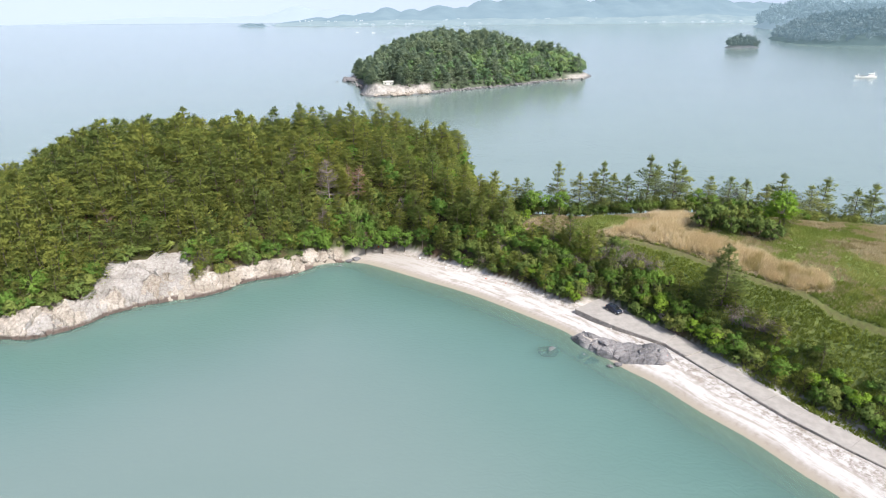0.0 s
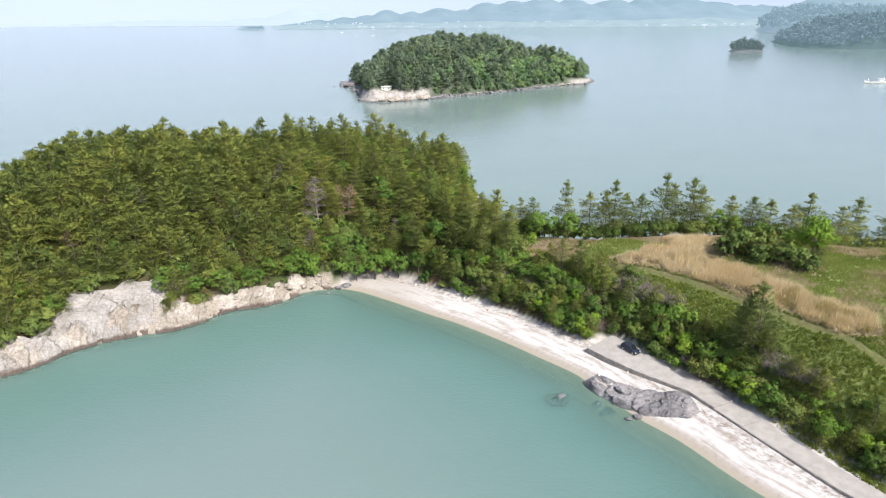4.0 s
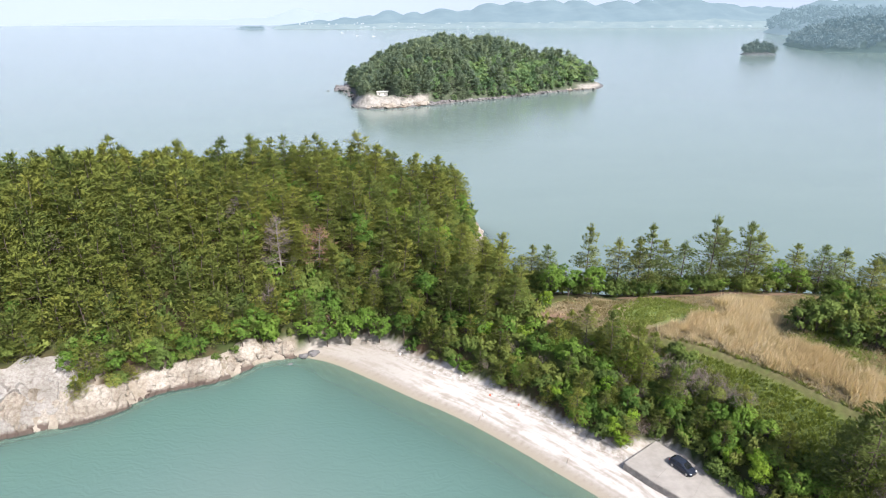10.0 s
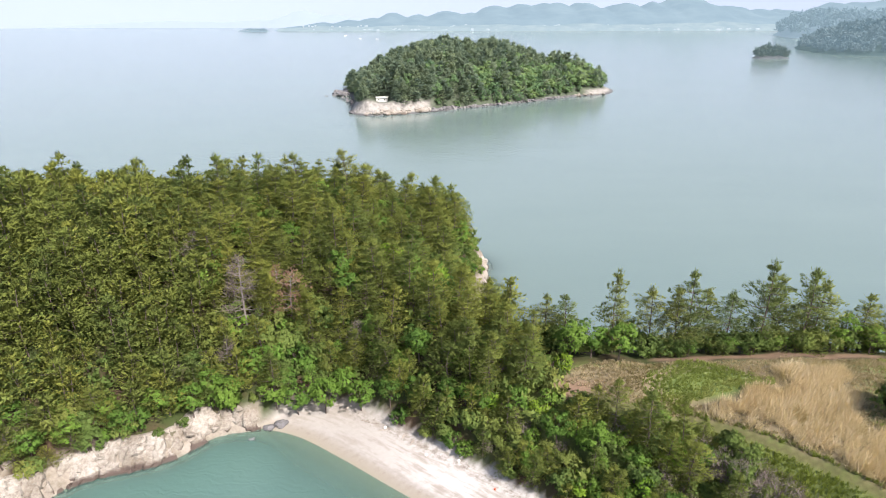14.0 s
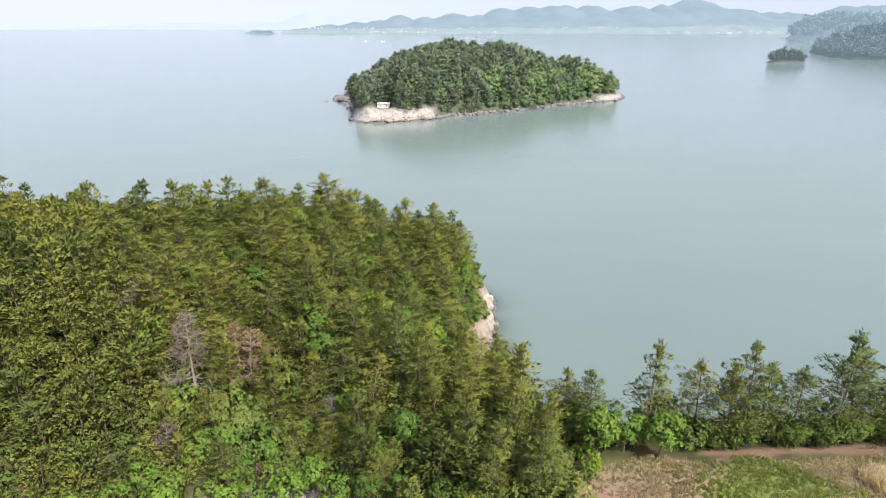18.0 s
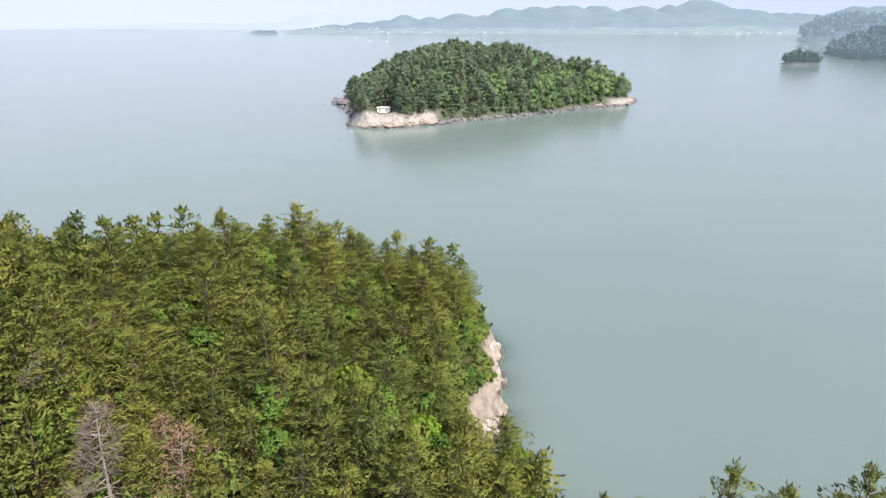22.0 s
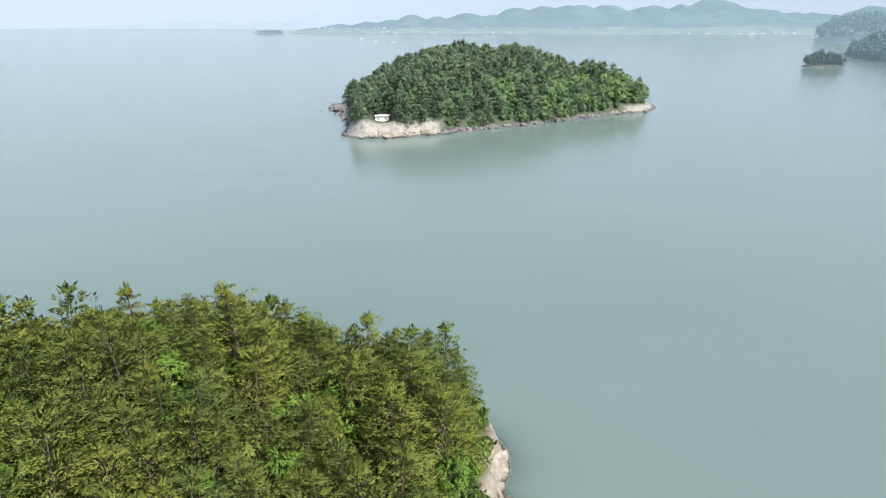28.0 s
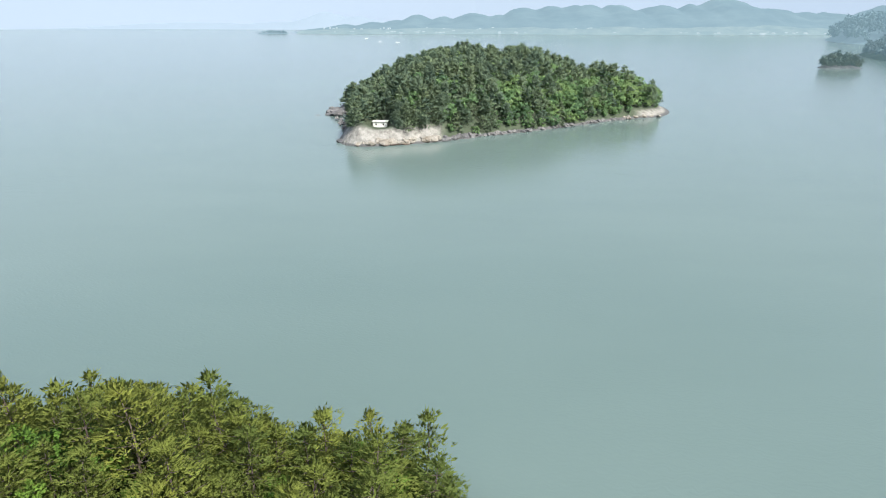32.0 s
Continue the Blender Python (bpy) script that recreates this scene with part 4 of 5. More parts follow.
for x, y, o in zip(bx[keep], by[keep], off[keep]):
    opened = float(step(50, 60, x)) * float(step(2.0, 4.5, o))
    if rs.rand() < 0.45 * opened:
        continue
    if rs.rand() < (0.06 if o < 7 else 0.24):
        kind = BAREBUSH
    elif rs.rand() < 0.14 * (1 - opened):
        set_down(PINES[rs.randint(7)], x, y, rs.randint(9999), rs.uniform(0.38, 0.6), 0.9, group="pines on the bank")
        continue
    else:
        kind = SHRUBS[rs.choice(5, p=(0.3, 0.27, 0.2, 0.15, 0.08) if opened < 0.5 else (0.06, 0.1, 0.5, 0.06, 0.28))]
    set_down(kind, x, y, rs.randint(9999), rs.uniform(0.75, 1.25) * (0.7 if o > 13 else 1.0) * (1 - 0.38 * opened), rs.uniform(0.9, 1.3) * (1 - 0.25 * opened), 0.1, "shrubs on the bank")
for k, (kind, x, y, s) in enumerate([(LEAFY[0], 34, 139, 0.75), (YOUNG[0], 31, 141.5, 0.65), (LEAFY[1], 46, 129, 0.8), (LEAFY[2], 52.5, 119, 0.85), (YOUNG[1], 56, 111, 0.75), (LEAFY[3], 59, 107, 0.8), (LEAFY[0], 41, 137, 0.7), (LEAFY[1], 64, 99, 0.75), (YOUNG[0], 49, 122.5, 0.7), (LEAFY[2], 21, 153, 0.85), (LEAFY[3], 26, 149, 0.9), (LEAFY[0], 15, 158, 0.85), (LEAFY[1], 68, 92, 0.6)]):
    set_down(kind, x, y, 300 + k, s, group="small trees on the bank")
for k, (x, y, s, t) in enumerate([(65.5, 104.5, 0.75, 1.0), (62, 114.5, 0.8, 1.0), (27, 154, 0.95, 1.0), (17, 163, 1.05, 1.0), (12, 165, 1.0, 1.0), (31, 149.5, 0.95, 0.9), (35, 145, 0.85, 0.9), (40, 140, 0.7, 0.9), (8, 168, 1.0, 1.0), (14, 170, 1.0, 1.0), (19, 169, 0.9, 1.0), (44, 134, 0.7, 0.9), (29.5, 152.5, 1.2, 1.0), (33, 147.5, 1.1, 1.0), (37.5, 143, 1.0, 1.0), (16, 161.5, 1.1, 1.0), (41.5, 138.5, 0.9, 1.0), (38, 147, 0.9, 1.0), (24, 153, 1.1, 1.0), (11, 162, 1.1, 1.0), (53, 124, 0.75, 1.0), (63, 108, 0.85, 1.0), (70, 97, 0.7, 1.0)]):
    set_down(PINES[k % 7], x, y, 400 + k, s * (0.62 if x > 20 and y > 148 else 0.84), t, group="pines on the bank")

set_down(TALL[2], 59.5, 117, 450, 1.2, 1.05, group="pines on the bank")
set_down(TALL[0], 58.3, 118.4, 451, 0.95, 1.05, group="pines on the bank")
ux = 20 + 1.4 * np.arange(80) + rs.normal(0, 0.6, 80)
uy = np.interp(ux, [20, 70, 100, 135], [171.5, 172, 170, 164]) + rs.uniform(-1.5, 5, 80)
joined("hedge", SHRUB_SHAPES, [(x, y, z - 0.1, rs.uniform(0.8, 1.4), 1.2) for x, y, z in zip(ux, uy, ground_height(ux, uy))], M_BARK, M_SHRUB, "green undergrowth below the row of pines", "undergrowth", 17)
for k, (kind, x, y, s, t) in enumerate([(YOUNG[0], 31.0, 135.2, 0.62, 1.15), (YOUNG[1], 32.2, 134.0, 0.5, 1.0), (YOUNG[1], 46.8, 127.0, 0.6, 1.0), (YOUNG[0], 49.5, 124.5, 0.6, 1.0), (YOUNG[0], 53.5, 115.5, 0.6, 1.0), (YOUNG[1], 55.0, 113.0, 0.55, 1.0)]):
    set_down(kind, x, y, 620 + k, s, t, group="young trees on the bank")
for k, (x, y, s) in enumerate([(42.5, 143.5, 1.5), (45.0, 141.5, 1.5), (47.5, 139.0, 1.4), (44.0, 139.5, 1.4), (50.5, 134.5, 1.3), (48.5, 137.0, 1.2), (62.5, 110.5, 1.5), (64.5, 108.0, 1.4), (66.0, 106.0, 1.3), (61.0, 113.0, 1.2)]):
    set_down(BAREBUSH, x, y, 640 + k, s, 1.2, group="bare shrubs on the bank")
# bushes on top of the cliff
cx_, cy_ = spread(-125, 33, 118, 176, 2.5, 61)
cl_ = zones(cx_, cy_)
behind = cl_[2] - (10.0 + 5.8 * step(31, 40, cx_)) * step(-31, -20, cx_)
ck = cl_[0] & ~((cx_ > -85) & (cx_ < -65.5) & (cl_[1] < 7.5 + 3 * smooth_noise(cx_, cy_, 7, 4))) & (((cl_[1] > 2.3) & (cl_[1] < np.where((cx_ > -98) & (cx_ < -69), 14, 8.5)) & (cl_[2] > 3) & (cx_ < -26)) | ((behind > 0.5) & (behind < 4.5) & (cx_ > -26)))
for x, y in zip(cx_[ck], cy_[ck]):
    u = rs.rand()
    if u < 0.3:
        set_down(PINES[rs.randint(7)], x, y, rs.randint(9999), rs.uniform(0.35, 0.75), 0.95, group="small pines along the shore", tilt=6.0)
    elif u < 0.38:
        set_down(BAREBUSH, x, y, rs.randint(9999), rs.uniform(0.6, 1.1), 1.2, 0.1, "bare shrubs along the shore")
    elif u < 0.9:
        set_down(BUSHES[rs.choice(3)], x, y, rs.randint(9999), rs.uniform(0.5, 1.35), rs.uniform(0.9, 1.5), 0.1, "bushes along the shore")

ex_, ey_ = spread(-60, 18, 194, 264, 2.6, 67)
el_ = zones(ex_, ey_)
ek = el_[0] & (el_[3] > 2.2) & (el_[3] < 7.5 + 3 * (ex_ > -2))
for x, y in zip(ex_[ek], ey_[ek]):
    set_down(BUSHES[rs.choice(3)], x, y, rs.randint(9999), rs.uniform(0.6, 1.1), 1.1, 0.1, "bushes along the shore")

for k, (x, y) in enumerate([(-26, 178.5), (-29, 180.5), (-33, 177), (-36, 178.5), (-23.5, 180), (-31, 177.5), (-27.5, 183.5), (-20.5, 174.5), (-19, 173.5), (-22, 175.5), (-18.5, 175.5), (-20.5, 177), (-24, 176), (-26, 176.8), (-27.7, 176), (-28.5, 174.5), (-25, 178)]):
    set_down(BUSHES[k % 3], x, y, 880 + k, 1.3, 1.3, 0.1, "bushes in the wood")

# bushes in the field
for k, (x, y, s) in enumerate([(67.5, 149, 0.6), (70.5, 146.5, 0.55), (73, 149.5, 0.6), (78, 141.5, 0.5), (84, 141, 0.45), (76.5, 147, 0.55), (89, 147, 0.5), (74.5, 143, 0.55), (92, 151, 0.6)]):
    set_down(PINES[k % 7], x, y, 560 + k, s * 1.15, 0.85, group="bushes in the field")
for k, (kind, x, y, s, t) in enumerate([(SHRUBS[0], 66.5, 147.5, 1.5, 1.3), (SHRUBS[1], 69.5, 147.5, 1.7, 1.35), (SHRUBS[3], 73.5, 145.5, 1.6, 1.3), (SHRUBS[0], 78, 149, 1.6, 1.4), (YOUNG[0], 84.5, 144.2, 1.45, 1.0), (YOUNG[1], 87, 146.5, 1.15, 1.0), (YOUNG[1], 81.5, 146, 1.0, 1.0), (SHRUBS[1], 78, 138.5, 1.5, 1.1), (SHRUBS[3], 79.5, 136.8, 1.3, 1.1), (SHRUBS[0], 76, 141, 1.5, 1.2), (SHRUBS[3], 72, 142.5, 1.3, 1.2), (SHRUBS[2], 75.5, 151, 1.5, 1.5)]):
    set_down(kind, x, y, 500 + k, s, t, group="bushes in the field")
for ob in PINES + TALL + LEAFY + YOUNG + SHRUBS + BUSHES + [BROWN, GREY, BAREBUSH]:
    drop_prototype(ob)


def carpet(name, material, label, category, area, gap, seed, height, width, per, lean, mask=None):
    """Standing blades of grass or reed over an area of the plan, joined."""
    (x0, y0), (x1, y1) = area.min(0), area.max(0)
    rs = np.random.RandomState(seed)
    count = int((x1 - x0) * (y1 - y0) / gap**2)
    x, y = rs.uniform(x0, x1, count), rs.uniform(y0, y1, count)
    k = inside(x, y, area)
    if mask is not None:
        k &= mask(x, y)
    x, y = x[k], y[k]
    c = np.stack([x, y, ground_height(x, y) - 0.05], -1)
    w = np.tile((lean, -0.1, 1.0), (len(x), 1))
    clump = 0.55 + 0.9 * smooth_noise(x, y, 3.5, seed)
    v = blades(rs, c, w, per, height, width, 0.4)
    v[:, 2] = v[:, 0] * 0.5 + v[:, 1] * 0.5 + (v[:, 2] - v[:, 0] * 0.5 - v[:, 1] * 0.5) * np.repeat(clump, per)[:, None]
    me = soup(name, v)
    floats(me, "tint", np.repeat(smooth_noise(x, y, 5, seed + 3), per * 3))
    return tagged(link(name, me, material), label, category, kind="stuff")


carpet("dry_reeds", M_REED, "stand of tall straw-coloured dry reeds", "reeds", REEDS, 0.33, 3, 1.5, 0.10, 11, 0.15, lambda x, y: (line_distance(x, y, np.concatenate([REEDS, REEDS[:1]])) > 6.5 * (smooth_noise(x, y, 4, 71, 2) - 0.42)) & (np.exp(-(((x - 46) / 8) ** 2) - ((y - 160) / 4.5) ** 2) < 0.45))
carpet("dry_grass", M_STRAW, "short pale dry grass round the reeds", "grass", FIELD, 0.36, 4, 0.5, 0.13, 8, 0.1, lambda x, y: (line_distance(x, y, TRAIL) > 0.9) & (smooth_noise(x, y, 9, 23) + np.clip((70 - x) * 0.012, -0.01, 1) - 1.2 * np.exp(-(((x - 46) / 8) ** 2) - ((y - 160) / 4.5) ** 2) > 0.45) & (y < 167))
carpet("field_grass", M_GRASS, "rough green grass in the field", "grass", FIELD, 0.36, 5, 0.5, 0.15, 9, 0.1, lambda x, y: ~inside(x, y, REEDS) & (line_distance(x, y, TRAIL) > 0.9) & (smooth_noise(x, y, 9, 23) + np.clip((70 - x) * 0.012, -0.01, 1) - 1.2 * np.exp(-(((x - 46) / 8) ** 2) - ((y - 160) / 4.5) ** 2) < 0.5) & (y < 168))
SLOPE = rounded_line([(28, 150), (42, 136), (50, 123), (57, 109), (62, 98), (70, 83), (84, 64), (100, 80), (90, 108), (75, 118), (68, 128), (58, 142), (42, 158)], True, 3)
carpet("bank_grass", M_WEED, "lush green grass and weeds on the bank", "grass", SLOPE, 0.36, 6, 0.65, 0.15, 8, 0.1, lambda x, y: ~inside(x, y, REEDS) & (line_distance(x, y, TRAIL) > 0.9))

# ---- islands ----
def island(name, label, outline, top, rim, material, seed, res, tree_gap, tree_shapes, leaf_material, forest_label, tree_size, start=4.0, second=None, clear=None):
    """An island with a rocky rim and a wooded dome; top and rim give the heights at plan x. second: other shapes, their leaves and where they grow."""
    edge = rounded_line(outline, True, 4)
    closed = np.concatenate([edge, edge[:1]])
    x0, x1, y0, y1 = edge[:, 0].min() - 4, edge[:, 0].max() + 4, edge[:, 1].min() - 4, edge[:, 1].max() + 4
    xs, ys = np.arange(x0, x1 + res, res), np.arange(y0, y1 + res, res)

    def height(x, y):
        d = line_distance(x, y, closed) * np.where(inside(x, y, closed), 1, -1)
        r = rim(x)
        h = r * (1 - np.exp(-np.maximum(d, 0) / 2.5)) * (0.5 + smooth_noise(x, y, 18, seed + 2)) + np.maximum(top(x) - r, 0) * (1 - np.exp(-(np.maximum(d - 2, 0) / 26) ** 1.1))
        h = h + (smooth_noise(x, y, 9, seed) - 0.45) * 0.55 * r * step(0.5, 4, d) * step(16, 7, d)
        if clear:
            h = h - np.maximum(h - 5.2, 0) * np.exp(-(((x - clear[0]) / 10) ** 2 + ((y - clear[1] - 8) / 16) ** 2) ** 2)
        return np.where(d > 0, h, d * 0.4), d

    X, Y = np.meshgrid(xs, ys)
    H, D = height(X, Y)
    ob = link(name, indexed(name, np.stack([X, Y, H], -1).reshape(-1, 3), grid_faces(len(xs), len(ys)), False), material)
    tagged(ob, label, "island", kind="structure")
    floats(ob.data, "rim", np.maximum(step(9, 5, D) * step(2.0, 4.5, rim(X) + 0 * Y), step(9, 6, D) * step(120, 130, X) * (Y < 700)).ravel())
    tx, ty = spread(x0, x1, y0, y1, tree_gap, seed + 1)
    th, td = height(tx, ty)
    k = td > start(tx) + 2.5 * smooth_noise(tx, ty, 12, seed + 5)
    if clear:
        k &= np.hypot(tx - clear[0], (ty - clear[1]) * 0.7) > clear[2]
    rs = np.random.RandomState(seed)
    spots, others = [], []
    for x, y, z, d in zip(tx[k], ty[k], th[k], td[k]):
        spot = (x, y, z - 0.3, tree_size * rs.uniform(0.7, 1.3) * (0.72 if d < 7 else 1.0), rs.uniform(0.85, 1.2))
        (others if second and rs.rand() < second[2](x, d) else spots).append(spot)
    joined(name + "_woods", tree_shapes, spots, None, leaf_material, forest_label, "forest", seed)
    if others:
        joined(name + "_broadleaves", second[0], others, None, second[1], "bright green broad-leaved trees on the island", "forest", seed + 1)
    return height


FAR_SHAPES = [pine_shape(140 + i, 8.5, 2.7, 0.2, 5, 1.0, (9, 1.1, 0.75), 1.4, 0.25, 0.2, full=1.5) for i in range(4)]
FAR_LEAF = [crown_shape(150 + i, 7.0, 2.9, 16, 8, (2, 0.95, 0.8), 0.1) for i in range(4)]
TINY_SHAPES = [crown_shape(160 + i, 9, 3.4, 11, 5, (2, 2.2, 1.5), 0.05) for i in range(4)]


def main_top(x):
    return np.interp(x, [-95, -82, -72, -53, -27, 4, 26, 48, 65, 79, 94, 105, 135, 153, 160], [1.5, 4.5, 14, 22, 28.5, 33, 29.5, 31.5, 27.5, 22.5, 17, 22, 21.5, 8.5, 1.5])


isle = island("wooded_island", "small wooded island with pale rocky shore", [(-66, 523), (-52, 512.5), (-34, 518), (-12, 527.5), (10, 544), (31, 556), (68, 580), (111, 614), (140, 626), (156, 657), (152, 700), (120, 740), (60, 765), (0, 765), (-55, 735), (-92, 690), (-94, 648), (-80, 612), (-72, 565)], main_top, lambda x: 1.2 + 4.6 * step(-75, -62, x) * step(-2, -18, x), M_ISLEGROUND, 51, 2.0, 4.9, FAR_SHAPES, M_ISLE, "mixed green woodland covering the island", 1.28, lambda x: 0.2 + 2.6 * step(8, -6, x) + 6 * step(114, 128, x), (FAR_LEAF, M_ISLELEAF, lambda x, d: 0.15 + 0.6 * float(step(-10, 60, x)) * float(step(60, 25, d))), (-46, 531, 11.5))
# These four far lands carry haze as glowing colour on leaves and ground.
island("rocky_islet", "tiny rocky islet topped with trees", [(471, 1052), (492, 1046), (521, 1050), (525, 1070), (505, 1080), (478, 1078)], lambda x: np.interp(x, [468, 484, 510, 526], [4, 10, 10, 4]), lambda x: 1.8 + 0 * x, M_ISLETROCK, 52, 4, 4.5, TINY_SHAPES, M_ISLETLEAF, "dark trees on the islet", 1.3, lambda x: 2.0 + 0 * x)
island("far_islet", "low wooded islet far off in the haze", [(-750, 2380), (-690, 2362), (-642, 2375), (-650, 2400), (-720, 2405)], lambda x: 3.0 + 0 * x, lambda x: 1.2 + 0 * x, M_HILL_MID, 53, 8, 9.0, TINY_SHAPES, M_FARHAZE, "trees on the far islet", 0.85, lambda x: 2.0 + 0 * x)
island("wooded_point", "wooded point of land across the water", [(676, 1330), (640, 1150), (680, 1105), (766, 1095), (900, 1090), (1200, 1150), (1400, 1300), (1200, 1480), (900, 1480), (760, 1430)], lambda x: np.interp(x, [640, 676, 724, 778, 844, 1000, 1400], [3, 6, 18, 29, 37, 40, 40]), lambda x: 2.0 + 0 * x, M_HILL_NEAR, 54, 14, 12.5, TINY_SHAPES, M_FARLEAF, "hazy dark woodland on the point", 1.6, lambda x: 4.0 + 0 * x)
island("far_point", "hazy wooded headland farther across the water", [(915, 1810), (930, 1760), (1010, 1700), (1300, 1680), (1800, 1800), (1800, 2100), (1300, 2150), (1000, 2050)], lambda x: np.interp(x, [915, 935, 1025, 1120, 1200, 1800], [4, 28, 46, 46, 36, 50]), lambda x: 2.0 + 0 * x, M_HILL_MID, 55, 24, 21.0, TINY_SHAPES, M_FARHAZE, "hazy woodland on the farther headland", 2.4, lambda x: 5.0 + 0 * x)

# ---- rocks ----


def boulder_mesh(seed, detail=3):
    """An angular weathered block, of unit size."""
    rs = np.random.RandomState(seed)
    bm = bmesh.new()
    bmesh.ops.create_icosphere(bm, subdivisions=detail, radius=1.0)
    planes = [(Vector(rs.normal(0, 1, 3)).normalized(), rs.uniform(0.45, 0.8)) for _ in range(12)]
    for v in bm.verts:
        for nrm, o in planes:
            over = v.co.dot(nrm) - o
            if over > 0:
                v.co -= nrm * over
        v.co += v.co.normalized() * (noise.noise(v.co * 2.3 + Vector((seed, 0, 0))) * 0.12 + noise.noise(v.co * 6 + Vector((seed, 0, 0))) * 0.05)
    me = bpy.data.meshes.new("boulder")
    bm.to_mesh(me)
    bm.free()
    return me


BLOCKS = [boulder_mesh(i) for i in range(8)]
for me in BLOCKS[:6]:
    me.materials.append(M_CLIFF)
SLABS = [boulder_mesh(40 + i) for i in range(3)]
for me in SLABS:
    me.materials.append(M_SLAB)
DARK = [boulder_mesh(20 + i) for i in range(5)]
for me in DARK:
    me.materials.append(M_DARKROCK)


def rock_line(name, label, line, seed, count, depth, size, meshes, group_keep=lambda x, y: True):
    """Blocks of rock along a shore line, bedded in the bank, as parts of one rocky shore."""
    rs = np.random.RandomState(seed)
    base = tagged(new(name), label, "rocks")
    seg = np.hypot(*np.diff(line, axis=0).T)
    cum = np.concatenate([[0], np.cumsum(seg)])
    made = 0
    for k in range(count * 3):
        if made >= count:
            break
        s = rs.uniform(0, cum[-1])
        i = min(np.searchsorted(cum, s) - 1, len(seg) - 1)
        t = (s - cum[i]) / seg[i]
        p = line[i] * (1 - t) + line[i + 1] * t
        d = (line[i + 1] - line[i]) / seg[i]
        nrm = np.array([-d[1], d[0]])
        inn = rs.uniform(-0.4, depth)
        q = p + nrm * inn
        if not group_keep(q[0], q[1]):
            continue
        z = float(ground_height(np.array([q[0]]), np.array([q[1]]))[0])
        sz = rs.uniform(*size) * (0.75 if inn < 0.8 else 1.0)
        ob = new("boulder", meshes[rs.randint(len(meshes))])
        ob.parent = base
        ob.matrix_basis = pose(q[0], q[1], z + sz * rs.uniform(-0.25, 0.1), rs.uniform(-25, 25), rs.uniform(-25, 25), rs.uniform(0, 360)) @ Matrix.Diagonal((sz * rs.uniform(0.8, 1.5), sz * rs.uniform(0.8, 1.3), sz * rs.uniform(0.6, 1.0), 1))
        made += 1
    return base


def blocky(x, y, cell, seed, warp=0.35):
    """Tilted facets over the plan: an offset for each point and its distance from the crack between two facets."""
    wx_, wy_ = x + cell * warp * (smooth_noise(x, y, cell * 1.3, seed + 31) - 0.5), y + cell * warp * (smooth_noise(x, y, cell * 1.3, seed + 47) - 0.5)
    table = np.random.RandomState(seed).rand(5, 64, 64)
    iu, iv = np.floor(wx_ / cell).astype(int), np.floor(wy_ / cell).astype(int)
    f1, f2, off = np.full(x.shape, 1e9), np.full(x.shape, 1e9), np.zeros(x.shape)
    for du in (-1, 0, 1):
        for dv in (-1, 0, 1):
            a, b = (iu + du) % 64, (iv + dv) % 64
            cx, cy = (iu + du + 0.15 + 0.7 * table[0, a, b]) * cell, (iv + dv + 0.15 + 0.7 * table[1, a, b]) * cell
            d = np.hypot(wx_ - cx, wy_ - cy)
            o = table[2, a, b] - 0.5 + ((wx_ - cx) * (table[3, a, b] - 0.5) + (wy_ - cy) * (table[4, a, b] - 0.3)) * 1.1 / cell
            closer = d < f1
            f2 = np.where(closer, f1, np.minimum(f2, d))
            off = np.where(closer, o, off)
            f1 = np.where(closer, d, f1)
    return off, f2 - f1


def cliff_face(name, label, line, seed, width, material, tall=1.0, lift=0.0, crack=1.0, top=99.0):
    """A fractured rock face along a shore line, from under the water to the turf on top."""
    seg = np.hypot(*np.diff(line, axis=0).T)
    cum = np.concatenate([[0], np.cumsum(seg)])
    s_ = np.arange(0, cum[-1], 0.4)
    lx, ly = np.interp(s_, cum, line[:, 0]), np.interp(s_, cum, line[:, 1])
    tx, ty = np.gradient(lx), np.gradient(ly)
    ln = np.hypot(tx, ty)
    nx_, ny_ = -ty / ln, tx / ln
    ramp_ = np.linspace(0, 1, 22)[:, None]
    taper = 1.0 if width < 12 else np.interp(s_ / cum[-1], [0, 0.3, 0.6, 0.78, 0.9, 1], [0.22, 0.3, 0.75, 0.95, 0.75, 0.3]) * (0.7 + 0.6 * smooth_noise(s_, s_ * 0, 4, seed + 1))
    reach = taper * width * (1.0 - 0.35 * step(-66, -50, lx)) * (0.7 + 0.7 * smooth_noise(s_, s_ * 0, 14, seed))[None, :]
    u = -1.2 + (reach + 1.2) * ramp_
    X, Y = lx + nx_ * u, ly + ny_ * u
    g = ground_height(X, Y)
    big, edge1 = blocky(X, Y, 3.6, seed)
    small, edge2 = blocky(X, Y, 1.3, seed + 3)
    fade = step(0, 0.2, ramp_) * step(1.0, 0.72, ramp_)
    tall = tall * (0.2 + 0.25 * step(-32, -40, lx) + 0.75 * step(-52, -66, lx) + 0 * u) if line[0, 0] < -100 else tall
    fade = fade * (step(0, 2.5, s_) * step(cum[-1], cum[-1] - 2.5, s_))[None, :]
    rise = lift + tall * (1.5 * big + 0.55 * small + 0.9) - crack * (0.5 * step(0.25, 0.0, edge1) + 0.2 * step(0.14, 0.0, edge2))
    H = g + fade * rise - 0.5 * step(0.8, 1.0, ramp_) - 0.9 * step(0.12, 0.0, ramp_)
    H = np.minimum(H, top - 0.3 * small)
    out = fade * (0.8 * big + 0.4 * small)
    v = np.stack([X - nx_ * out, Y - ny_ * out, H], -1).reshape(-1, 3)
    return tagged(link(name, indexed(name, v, grid_faces(len(s_), 22), False), material), label, "cliff", kind="structure")


